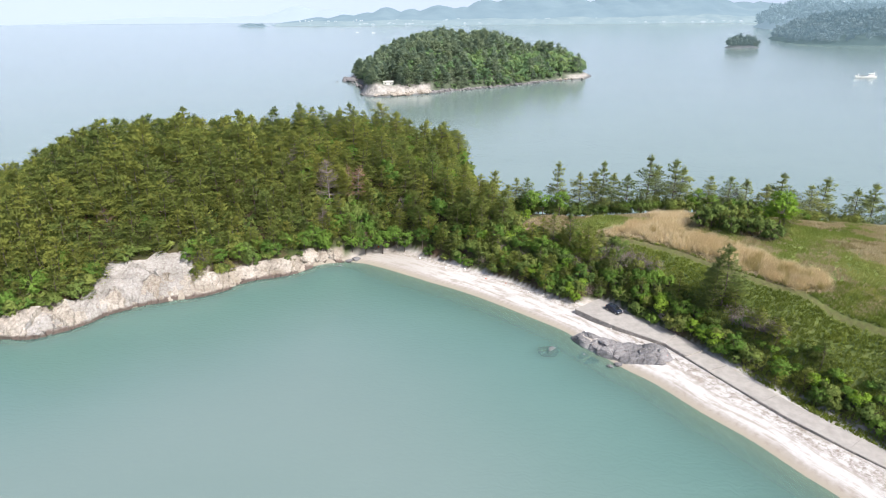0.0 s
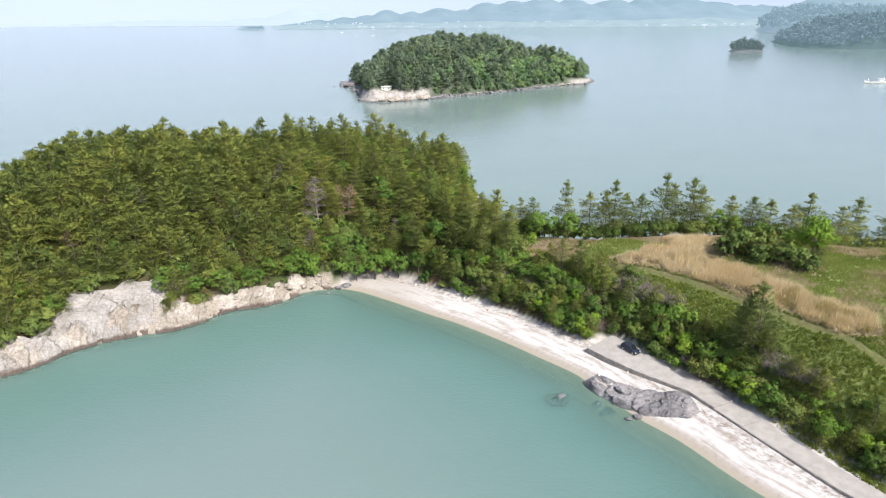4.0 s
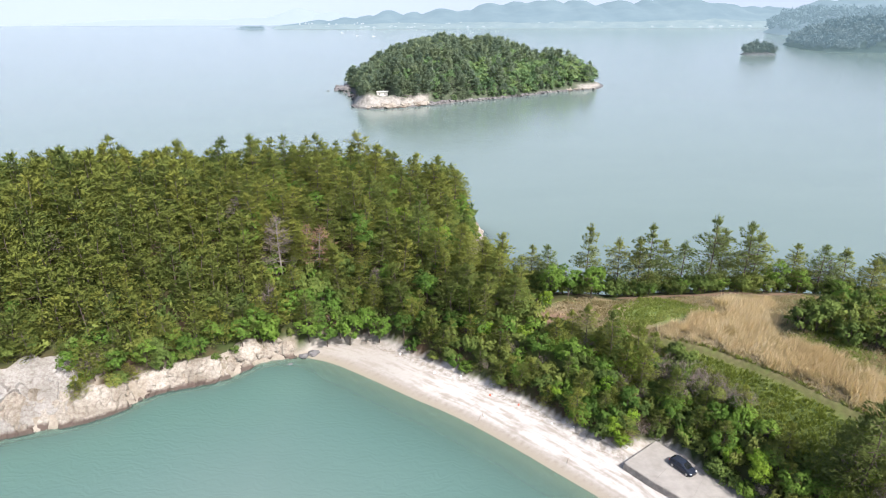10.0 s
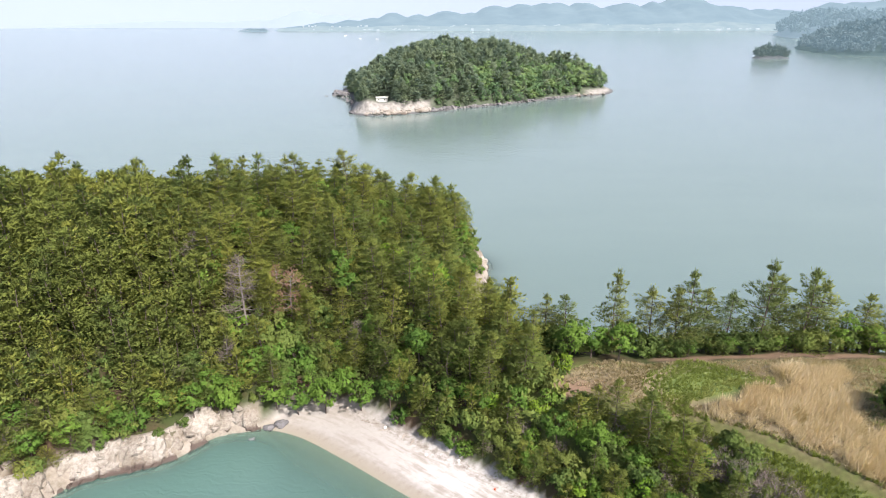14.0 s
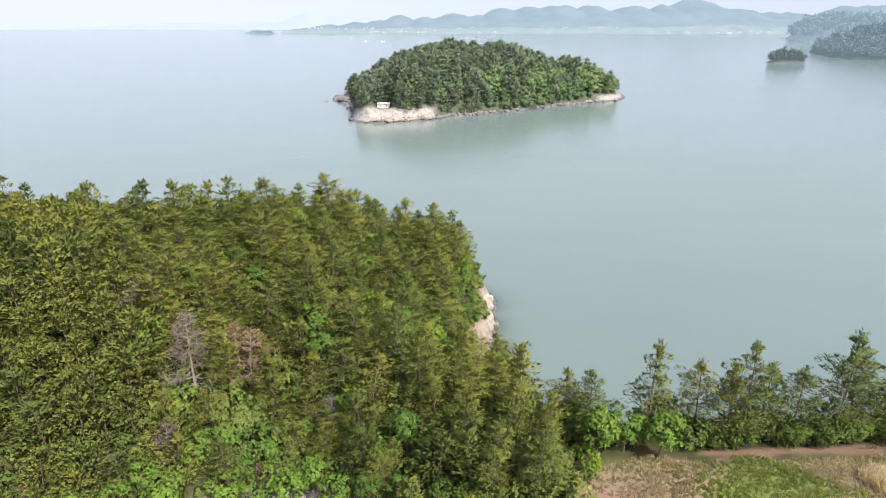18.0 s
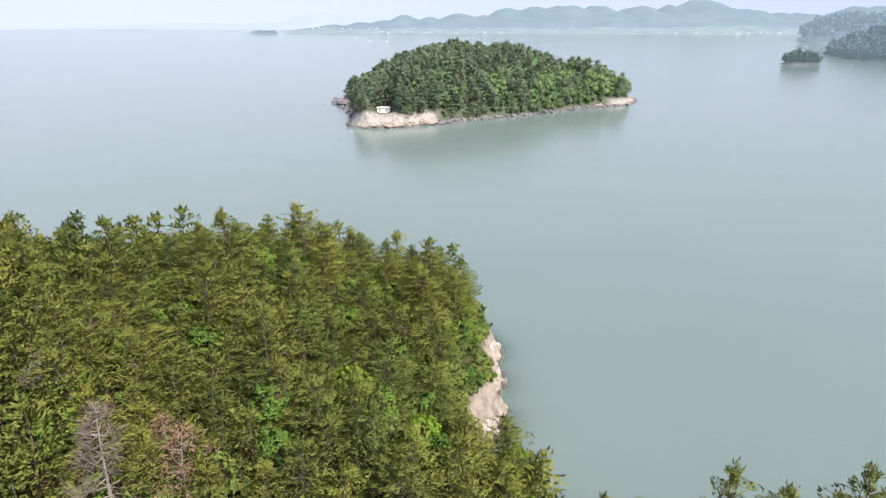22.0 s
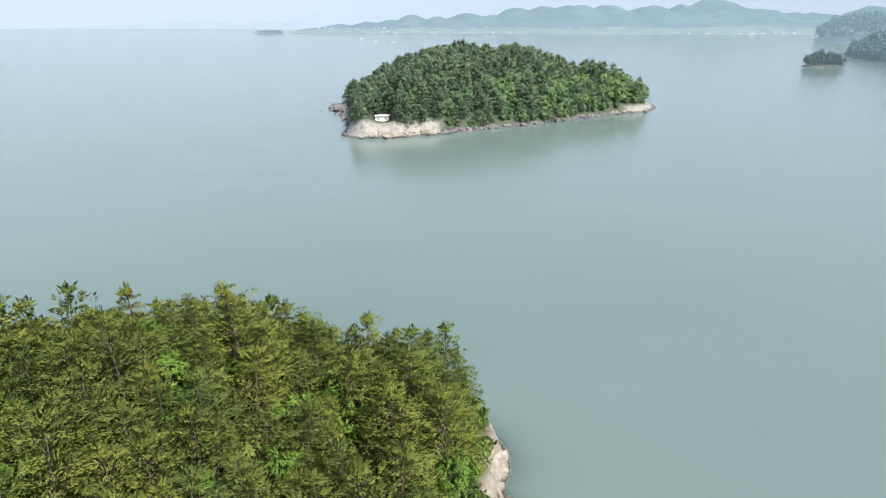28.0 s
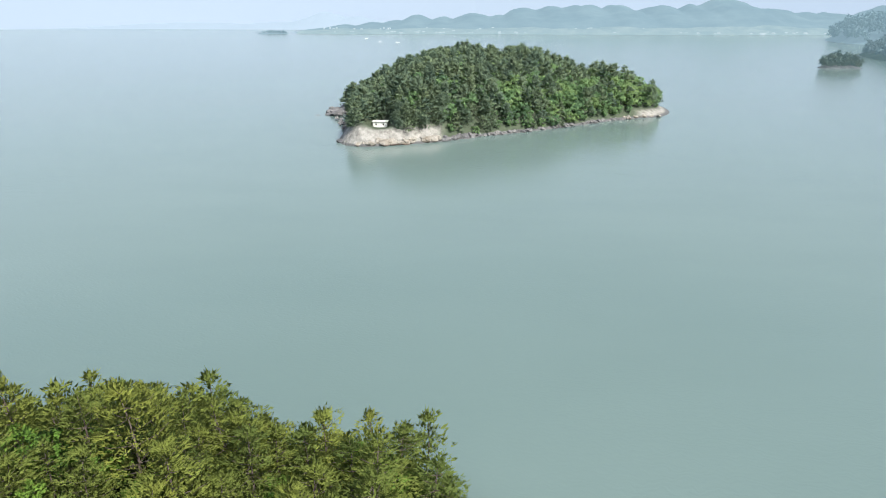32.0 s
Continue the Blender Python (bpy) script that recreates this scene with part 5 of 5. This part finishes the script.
cliff_face("cliff_face_bay", "pale fractured cliff rock along the bay, dark at the waterline", CLIFF[CLIFF[:, 0] > -135], 3, 5.4, M_CLIFF)
rock_line("rocky_shore", "pale loose rocks at the foot of the cliff", CLIFF[CLIFF[:, 0] > -128], 5, 70, 3.5, (0.4, 1.3), BLOCKS[:6])
TIP = OUTER[(OUTER[:, 0] < 17) & (OUTER[:, 0] > -60) & (OUTER[:, 1] > 196)]
cliff_face("cliff_face_headland", "buff fractured cliff rock round the tip of the headland", TIP, 13, 2.4, M_TIPROCK, 0.7)
rock_line("rocky_headland", "buff loose rocks round the tip of the headland", TIP, 6, 50, 3.0, (0.5, 1.4), BLOCKS[:6])
cliff_face("cliff_face_slab", "large smooth whitish rock face sloping into the bay", CLIFF[(CLIFF[:, 0] > -97) & (CLIFF[:, 0] < -69)], 33, 14.0, M_SLAB, 0.35, 0.9, 0.5)


def inclined_slab(line, reach, seed):
    """A broad smooth face of rock that rises from a low ledge, split by a few slanting joints."""
    seg = np.hypot(*np.diff(line, axis=0).T)
    cum = np.concatenate([[0], np.cumsum(seg)])
    s_ = np.arange(0, cum[-1], 0.3)
    lx, ly = np.interp(s_, cum, line[:, 0]), np.interp(s_, cum, line[:, 1])
    tx, ty = np.gradient(lx), np.gradient(ly)
    ln = np.hypot(tx, ty)
    v_ = np.linspace(0, 1, 44)[:, None]
    far = reach * (0.75 + 0.5 * smooth_noise(s_, s_ * 0, 6, seed)) * step(0, 5, s_) * step(cum[-1], cum[-1] - 3.5, s_) + 1.0
    u = v_ * far[None, :]
    X, Y = lx - ty / ln * u, ly + tx / ln * u
    big, edge = blocky(X + 0.5 * Y, Y - 0.4 * X, 5.5, seed, 0.5)
    fine_, edge2 = blocky(X * 0.6, Y, 1.6, seed + 5, 0.5)
    joint = 0.28 * step(0.16, 0.0, edge) + 0.1 * step(0.08, 0.0, edge2)
    lip = step(0.0, 0.06, v_) * step(1.0, 0.9, v_) * (step(0, 1.2, s_) * step(cum[-1], cum[-1] - 1.2, s_))[None, :]
    H = ground_height(X, Y) * 0.55 + 0.45 * (0.4 + 0.8 * u) + lip * (1.25 + 0.5 * big + 0.12 * fine_ + 0.25 * (smooth_noise(X, Y, 2.5, seed) - 0.5) - joint) - 0.7 * (1 - lip)
    ob = link("rock_slab", indexed("rock_slab", np.stack([X, Y, H], -1).reshape(-1, 3), grid_faces(len(s_), 44), False), M_SLAB)
    return tagged(ob, "large smooth whitish rock slab rising from the water", "rock")


inclined_slab(np.array([(-85.5, 133.0), (-81.0, 137.5), (-76.0, 139.8), (-70.0, 141.6), (-65.5, 143.0), (-61.5, 145.8)]), 8.5, 71)
inclined_slab(np.array([(-99.0, 123.2), (-94.0, 123.8), (-89.0, 127.5), (-85.8, 131.5)]), 2.5, 75)
cliff_face("rocky_shelf", "dark grey fractured rock shelf below the platform", np.array([(28.9, 120.8), (31.3, 116.0), (34.4, 112.5), (38.2, 109.4), (42.8, 108.4), (47.6, 108.6)]), 21, 9.0, M_DARKROCK, 0.6, 0.15, 1.0, 2.3)
outcrop = tagged(new("rock_outcrop"), "dark grey rock outcrop at the foot of the concrete platform", "rocks")
rs = np.random.RandomState(8)
for k in range(32):
    s_, t_ = rs.rand(), rs.rand()
    x, y = (1 - s_) * 31.6 + s_ * 44.5, (1 - s_) * 116.8 + s_ * 109.4
    x, y = x + t_ * 3.6 - 0.5, y + t_ * 3.4 - 1.6
    sz = rs.uniform(0.7, 1.7)
    ob = new("boulder", DARK[k % 5])
    ob.parent = outcrop
    ob.matrix_basis = pose(x, y, 0.4 + 1.0 * t_, rs.uniform(-18, 18), rs.uniform(-18, 18), rs.uniform(0, 360)) @ Matrix.Diagonal((sz * 1.3, sz, sz * 0.5, 1))
for x, y, z, s in ((36.4, 109.0, 0.1, 1.0), (34.6, 108.4, 0, 0.7), (29.9, 120, 0.1, 0.6), (21.5, 113.6, -1.15, 2.4), (23.6, 115.4, -1.05, 2.0), (31.6, 111.2, -0.75, 1.7), (29.8, 113.6, -0.8, 1.5), (-27.8, 165.3, 0.3, 1.2), (-25.5, 166.4, 0.3, 1.4), (-30, 162.5, -0.2, 0.7), (-27, 159, -0.5, 0.6)):
    ob = tagged(new("boulder", DARK[int(abs(x)) % 5]), "dark rock lying in the shallow water", "rock", "rocks in the shallows")
    ob.matrix_basis = pose(x, y, z, 0, 0, 40 * x) @ Matrix.Diagonal((s * 1.3, s, s * 0.6, 1))
rs = np.random.RandomState(12)
rim = tagged(new("island_shore_rocks"), "pale and dark rocks along the island shore", "rocks")
for k in range(280):
    i = rs.choice(9, p=(0.05, 0.08, 0.08, 0.09, 0.14, 0.18, 0.18, 0.1, 0.1))
    a, b = [((-66, 523), (-52, 513)), ((-52, 513), (-34, 518.5)), ((-34, 518.5), (-12, 528)), ((-12, 528), (10, 544.5)), ((10, 544.5), (31, 556.5)), ((31, 556.5), (68, 580.5)), ((68, 580.5), (111, 614.5)), ((111, 614.5), (140, 626.5)), ((-88, 618), (-70, 560))][i]
    t = rs.rand()
    pale = i in (1, 2) or i == 7
    ob = new("boulder", (BLOCKS[:6] if pale else DARK)[rs.randint(5)])
    ob.parent = rim
    sz = rs.uniform(1.2, 3.4) if i < 4 else rs.uniform(0.8, 2.0)
    ob.matrix_basis = pose(a[0] + (b[0] - a[0]) * t + rs.normal(0, 1.2), a[1] + (b[1] - a[1]) * t + rs.uniform(0, 4) * (1 if i != 8 else 0), rs.uniform(0, 1.2) + (1.5 if pale and i < 4 else 0) * rs.rand(), rs.uniform(-20, 20), 0, rs.uniform(0, 360)) @ Matrix.Diagonal((sz * 1.4, sz, sz * 0.75, 1))

for k in range(26):
    t = rs.rand()
    ob = new("boulder", DARK[k % 5])
    ob.parent = rim
    sz = rs.uniform(2.0, 4.5) * (1.1 - 0.5 * t)
    ob.matrix_basis = pose(-88 - 11 * t + rs.normal(0, 2), 640 + rs.uniform(-26, 14), rs.uniform(-0.6, 1.2), rs.uniform(-15, 15), 0, rs.uniform(0, 360)) @ Matrix.Diagonal((sz * 1.8, sz * 1.3, sz * 0.6, 1))

# ---- the concrete platform and road along the beach ----
ROAD = [((31.5, 129.6), (38.2, 134.8)), ((34.8, 125.4), (41.0, 131.2)), ((38.8, 121.0), (43.8, 127.4)), ((43.2, 117.0), (47.6, 122.6)), ((47.4, 113.4), (51.6, 117.6)), ((50.0, 108.6), (54.4, 110.6)), ((52.7, 103.4), (57.0, 105.2)), ((55.4, 98.2), (59.6, 100.0)), ((58.1, 93.2), (62.2, 95.2)), ((60.9, 88.2), (64.9, 90.4)), ((63.5, 84.3), (67.4, 86.7)), ((66.2, 80.3), (70.0, 82.8)), ((69.4, 76.0), (73.0, 78.7)), ((74.0, 68.0), (77.8, 70.4)), ((79.0, 58.5), (82.8, 60.6)), ((86.0, 45.0), (89.8, 47.0)), ((97.0, 24.0), (100.8, 26.0))]


def prism(bm, plan, z0, z1):
    lo = [bm.verts.new((x, y, z0)) for x, y in plan]
    hi = [bm.verts.new((x, y, z1)) for x, y in plan]
    bm.faces.new(hi)
    bm.faces.new(lo[::-1])
    for i in range(len(plan)):
        j = (i + 1) % len(plan)
        bm.faces.new((lo[i], lo[j], hi[j], hi[i]))


road = tagged(new("concrete_road"), "worn grey concrete road and platform with a sea wall", "road", kind="structure")
for k, ((a, b), (c, d)) in enumerate(zip(ROAD[:-1], ROAD[1:])):
    top = 2.45 - 0.45 * float(step(3, 6, k))
    gap = 0.004
    q = [np.array(p) for p in (a, c, d, b)]
    mid = sum(q) / 4
    q = [tuple(p + (mid - p) * gap) for p in q]
    bm = bmesh.new()
    prism(bm, q, 0.3, top)
    bmesh.ops.recalc_face_normals(bm, faces=bm.faces)
    part("slab", bm, M_CONCRETE, road)
    bm = bmesh.new()
    n_ = np.array([-(c[1] - a[1]), c[0] - a[0]])
    n_ = n_ / np.linalg.norm(n_)
    if np.dot(n_, np.array(b) - np.array(a)) > 0:
        n_ = -n_
    o = n_ * 0.12
    prism(bm, [a, c, (c[0] + o[0], c[1] + o[1]), (a[0] + o[0], a[1] + o[1])], 0.25, top - 0.06)
    bmesh.ops.recalc_face_normals(bm, faces=bm.faces)
    part("wall_face", bm, M_WALLSIDE, road, "stained sea wall face")

# ---- the parked car ----
M_CAR = plain("dark_blue_car_paint", (0.028, 0.036, 0.055), 0.22, 0.35, 0.1, 2, 0)
M_GLASS = plain("dark_window_glass", (0.01, 0.012, 0.014), 0.05, 0, 0.1, 2, 0)
M_TYRE = plain("black_tyre_rubber", (0.02, 0.02, 0.02), 0.85, 0, 0.2, 9, 0)
M_RIM = plain("alloy_rim", (0.55, 0.55, 0.56), 0.3, 0.9, 0.1, 9, 0)
M_LAMP = plain("clear_lamp_glass", (0.75, 0.76, 0.78), 0.1, 0.2, 0.05, 5, 0)
M_TAIL = plain("red_lamp_glass", (0.35, 0.012, 0.012), 0.2, 0, 0.1, 5, 0)
M_TRIM = plain("black_plastic_trim", (0.025, 0.025, 0.027), 0.7, 0, 0.1, 9, 0)


def hull(stations):
    """A closed body lofted along x; stations: x, half width below, half width above, z low, z high."""
    bm = bmesh.new()
    rings = []
    for x, wl_, wh, z0, z1 in stations:
        zm = z0 + (z1 - z0) * 0.55
        rings.append([bm.verts.new((x, y, z)) for y, z in ((-wl_ * 0.93, z0), (-wl_, zm), (-wh, z1 - 0.05), (-wh * 0.85, z1), (wh * 0.85, z1), (wh, z1 - 0.05), (wl_, zm), (wl_ * 0.93, z0))])
    for r, q in zip(rings[:-1], rings[1:]):
        for i in range(8):
            bm.faces.new((r[i], r[(i + 1) % 8], q[(i + 1) % 8], q[i]))
    bm.faces.new(rings[0])
    bm.faces.new(rings[-1][::-1])
    bmesh.ops.recalc_face_normals(bm, faces=bm.faces)
    bmesh.ops.bevel(bm, geom=bm.edges[:], offset=0.025, segments=1, affect="EDGES")
    return bm


def block(size, at):
    bm = bmesh.new()
    bmesh.ops.create_cube(bm, size=1.0)
    bmesh.ops.bevel(bm, geom=bm.edges[:], offset=0.12, segments=2, affect="EDGES")
    bmesh.ops.transform(bm, matrix=Matrix.Translation(at) @ Matrix.Diagonal((*size, 1)), verts=bm.verts)
    return bm


def disc(radius, width, at, segments=20):
    bm = bmesh.new()
    bmesh.ops.create_cone(bm, cap_ends=True, segments=segments, radius1=radius, radius2=radius, depth=width)
    bmesh.ops.bevel(bm, geom=[e for e in bm.edges], offset=width * 0.12, segments=1, affect="EDGES")
    bmesh.ops.transform(bm, matrix=Matrix.Translation(at) @ Matrix.Rotation(radians(90), 4, "X"), verts=bm.verts)
    return bm


car = tagged(new("car"), "dark blue-grey hatchback parked on the concrete platform", "car")
part("body", hull([(-2.05, 0.78, 0.72, 0.35, 0.88), (-1.9, 0.87, 0.82, 0.26, 0.98), (-1.0, 0.89, 0.86, 0.22, 1.0), (0.6, 0.89, 0.86, 0.22, 0.98), (1.3, 0.88, 0.82, 0.22, 0.92), (1.85, 0.84, 0.74, 0.24, 0.78), (2.05, 0.7, 0.6, 0.32, 0.62)]), M_CAR, car)
part("cabin", hull([(-1.95, 0.76, 0.62, 0.9, 1.2), (-1.55, 0.8, 0.66, 0.92, 1.46), (-0.4, 0.82, 0.68, 0.95, 1.53), (0.35, 0.8, 0.66, 0.95, 1.47), (1.15, 0.76, 0.7, 0.9, 1.0)]), M_CAR, car)
for s in (-1, 1):
    for x0, x1 in ((-1.45, -0.62), (-0.55, 0.28)):
        w = part("side_window", block((x1 - x0, 0.03, 0.36), ((x0 + x1) / 2, s * 0.752, 1.22)), M_GLASS, car, "dark side window")
        w.matrix_basis = Matrix.Translation((0, s * 0.02, 0))
    part("headlight", block((0.3, 0.34, 0.16), (1.86, s * 0.62, 0.66)), M_LAMP, car, "clear headlight")
    part("tail_light", block((0.16, 0.22, 0.3), (-1.98, s * 0.68, 0.86)), M_TAIL, car, "red tail light")
    part("wing_mirror", block((0.16, 0.2, 0.13), (0.62, s * 0.97, 1.0)), M_CAR, car)
    for x in (-1.28, 1.3):
        wheel = part("wheel", disc(0.32, 0.2, (x, s * 0.82, 0.32)), M_TYRE, car, "black tyre")
        part("rim", disc(0.2, 0.04, (x, s * 0.93, 0.32), 12), M_RIM, wheel, "alloy rim")
ws = part("windscreen", block((0.95, 1.22, 0.03), (0, 0, 0)), M_GLASS, car, "dark windscreen")
ws.matrix_basis = pose(0.78, 0, 1.255, 0, 30.5, 0)
rw = part("rear_window", block((0.5, 1.1, 0.03), (0, 0, 0)), M_GLASS, car, "dark rear window")
rw.matrix_basis = pose(-1.79, 0, 1.3, 0, -33, 0)
part("bumper", block((0.16, 1.3, 0.2), (2.03, 0, 0.4)), M_TRIM, car)
part("rear_bumper", block((0.14, 1.5, 0.22), (-2.05, 0, 0.45)), M_TRIM, car)
part("grille", block((0.05, 0.9, 0.12), (2.04, 0, 0.6)), M_TRIM, car)
CAR_TURN = math.degrees(math.atan2(-2.3, 1.5))
car.matrix_basis = pose(40.25, 128.1, 2.45, 0, 0, CAR_TURN)

# ---- the hut on the island, the boat, and the village on the far shore ----
hut = tagged(new("white_hut"), "small flat-roofed white building on the island", "building")
hz = float(isle(np.array([-46.4]), np.array([545.0]))[0][0])
base_z = max(hz - 0.3, 4.0)
bm = bmesh.new()
prism(bm, [(-50.6, 543.2), (-42.0, 543.2), (-42.0, 548.0), (-50.6, 548.0)], base_z - 1.5, base_z + 3.4)
bmesh.ops.recalc_face_normals(bm, faces=bm.faces)
part("wall", bm, M_WHITE, hut)
bm = bmesh.new()
prism(bm, [(-51.0, 542.6), (-41.6, 542.6), (-41.6, 548.4), (-51.0, 548.4)], base_z + 3.4, base_z + 3.75)
bmesh.ops.recalc_face_normals(bm, faces=bm.faces)
part("roof", bm, M_WHITE, hut)
for x in (-48.6, -44.2):
    part("window", block((0.8, 0.08, 0.9), (x, 543.17, base_z + 2.0)), M_GLASS, hut, "dark window")

boat = tagged(new("fishing_boat"), "white fishing boat lying on the open water", "boat")
bm = bmesh.new()
rings = []
for x, w, z0, z1 in ((-11, 2.0, -0.3, 1.5), (-7, 2.4, -0.5, 1.3), (0, 2.5, -0.5, 1.15), (6, 2.1, -0.5, 1.5), (9, 1.2, -0.2, 2.1), (11, 0.12, 0.9, 2.8)):
    rings.append([bm.verts.new((x, y, z)) for y, z in ((-w * 0.6, z0), (-w, z1), (w, z1), (w * 0.6, z0))])
for r, q in zip(rings[:-1], rings[1:]):
    for i in range(4):
        bm.faces.new((r[i], r[(i + 1) % 4], q[(i + 1) % 4], q[i]))
bm.faces.new(rings[0])
bm.faces.new(rings[-1][::-1])
bmesh.ops.recalc_face_normals(bm, faces=bm.faces)
part("boat_hull", bm, M_WHITE, boat)
part("wheelhouse", block((4.0, 2.8, 2.3), (-5.5, 0, 2.5)), M_WHITE, boat)
part("wheelhouse_roof", block((4.8, 3.2, 0.18), (-5.5, 0, 3.75)), M_WHITE, boat)
part("waterline_band", block((19.5, 3.2, 0.35), (-0.8, 0, 0.12)), M_TRIM, boat, "dark band along the waterline")
part("deck_box", block((2.2, 1.6, 0.7), (3.5, 0, 1.6)), M_TRIM, boat, "dark gear box on deck")
part("window_band", block((4.1, 2.9, 0.5), (-5.5, 0, 3.0)), M_GLASS, boat, "dark window band")
for x, h in ((-8.5, 3.4), (7.5, 2.6)):
    part("mast", disc(0.07, h, (0, 0, 0), 8), M_WHITE, boat).matrix_basis = pose(x, 0, 1.6 + h / 2, 90, 0, 0)
part("canopy", block((3.0, 3.0, 0.14), (-9.3, 0, 3.3)), M_WHITE, boat, "white canopy over the aft deck")
for x, y, s in ((-303, 1992, 0.4), (-233, 1795, 0.35), (-184, 1759, 0.4)):
    tagged(copy_thing(boat, pose(x, y, 0.1, 0, 0, 8) @ Matrix.Diagonal((s, s, s, 1))), "small white boat far out on the water", "boat")
boat.matrix_basis = pose(418.5, 621, 0.1, 0, 0, 184)

rs = np.random.RandomState(44)
houses = []
for k in range(240):
    x = rs.choice([rs.uniform(-560, 200), rs.uniform(350, 1250)], p=(0.35, 0.65))
    y = 2424 + 120 * rs.rand() ** 1.6
    w, d, h = rs.uniform(4, 10), rs.uniform(6, 9), rs.uniform(1.6, 3.4)
    z = 2.5 + (y - 2425) * 0.12
    c = np.array([[sx * w / 2, sy * d / 2, sz] for sz in (-2, h) for sx, sy in ((-1, -1), (1, -1), (1, 1), (-1, 1))] + [[-w / 2, 0, h * 1.4], [w / 2, 0, h * 1.4]]) + (x, y, z)
    f = [(0, 1, 5), (0, 5, 4), (1, 2, 6), (1, 6, 5), (3, 7, 6), (3, 6, 2), (0, 4, 7), (0, 7, 3), (4, 5, 9), (4, 9, 8), (7, 8, 9), (7, 9, 6), (4, 8, 7), (5, 6, 9)]
    houses.append(c[np.array(f)])
# House colour glows, with the haze before the far shore painted in.
M_VILLAGE = painted_haze_material("haze_painted_houses", (0.30, 0.37, 0.405), (0.46, 0.51, 0.545), 0.9, 0.4)
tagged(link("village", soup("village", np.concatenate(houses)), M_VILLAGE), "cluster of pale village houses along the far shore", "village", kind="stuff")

# the lattice towers on the farther headland; their steel glows with painted haze
M_STEEL = painted_haze_material("haze_painted_steel", (0.38, 0.45, 0.49), (0.40, 0.47, 0.51), 0.9)


def lattice_tower(x, y, z, h):
    tower = tagged(new("lattice_tower"), "pale steel power line tower on the hazy headland", "tower", "power line towers")
    for sx, sy in ((-1, -1), (1, -1), (1, 1), (-1, 1)):
        link("leg", soup("leg", tube([(sx * 3.2, sy * 3.2, -3), (sx * 1.2, sy * 1.2, h * 0.62), (sx * 0.25, sy * 0.25, h)], [0.5, 0.42, 0.3], 4)), M_STEEL, tower)
    for k, wide in ((0.68, 7.0), (0.8, 5.5), (0.91, 4.0)):
        link("crossarm", soup("crossarm", tube([(-wide, 0, h * k), (0, 0, h * k + 0.8), (wide, 0, h * k)], [0.25, 0.45, 0.25], 4)), M_STEEL, tower)
    for k in range(4):
        a, b = h * 0.15 * k, h * 0.15 * (k + 1)
        link("brace", soup("brace", tube([(-3.0 + 0.5 * k, -3.0 + 0.5 * k, a), (2.6 - 0.5 * k, -2.6 + 0.5 * k, b)], [0.25, 0.25], 4)), M_STEEL, tower)
    tower.matrix_basis = pose(x, y, z, 0, 0, 25)


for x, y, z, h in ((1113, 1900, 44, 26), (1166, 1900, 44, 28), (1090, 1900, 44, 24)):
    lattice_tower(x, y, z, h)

# ---- small things on the beach ----
M_WOOD = plain("driftwood", (0.34, 0.29, 0.24), 0.9, 0, 0.25, 6, 0.01)
M_ORANGE = plain("orange_plastic", (0.55, 0.10, 0.04), 0.5, 0, 0.2, 4, 0)
M_FOAMY = plain("white_foam_float", (0.8, 0.79, 0.76), 0.7, 0, 0.1, 6, 0)
rs = np.random.RandomState(90)
for k in range(46):
    i = rs.randint(2, 60)
    p, q = BEACH[i], BEACH[i + 1]
    d = (q - p) / np.linalg.norm(q - p)
    inn = rs.choice([rs.uniform(7.6, 9.8), rs.uniform(2.0, 3.5)], p=(0.75, 0.25))
    x, y = p + np.array([-d[1], d[0]]) * inn
    z = float(ground_height(np.array([x]), np.array([y]))[0])
    if rs.rand() < 0.55:
        ln = rs.uniform(0.6, 2.2)
        path = [(-ln / 2, 0, 0.06), (0, rs.normal(0, 0.1), 0.1), (ln / 2, 0, 0.05)]
        ob = link("driftwood", soup("driftwood", tube(path, [0.05, 0.08, 0.04], 6)), M_WOOD)
        tagged(ob, "bleached piece of driftwood on the sand", "driftwood", "flotsam on the beach")
    else:
        bm = bmesh.new()
        bmesh.ops.create_icosphere(bm, subdivisions=2, radius=rs.uniform(0.14, 0.28))
        orange = rs.rand() < 0.15
        me = bpy.data.meshes.new("float")
        bm.to_mesh(me)
        bm.free()
        ob = link("fishing_float", me, M_ORANGE if orange else M_FOAMY)
        tagged(ob, "orange fishing float washed up on sand" if orange else "white foam float washed up on sand", "float", "flotsam on the beach")
        z += 0.1
    ob.matrix_basis = pose(x, y, z, 0, 0, rs.uniform(0, 360))
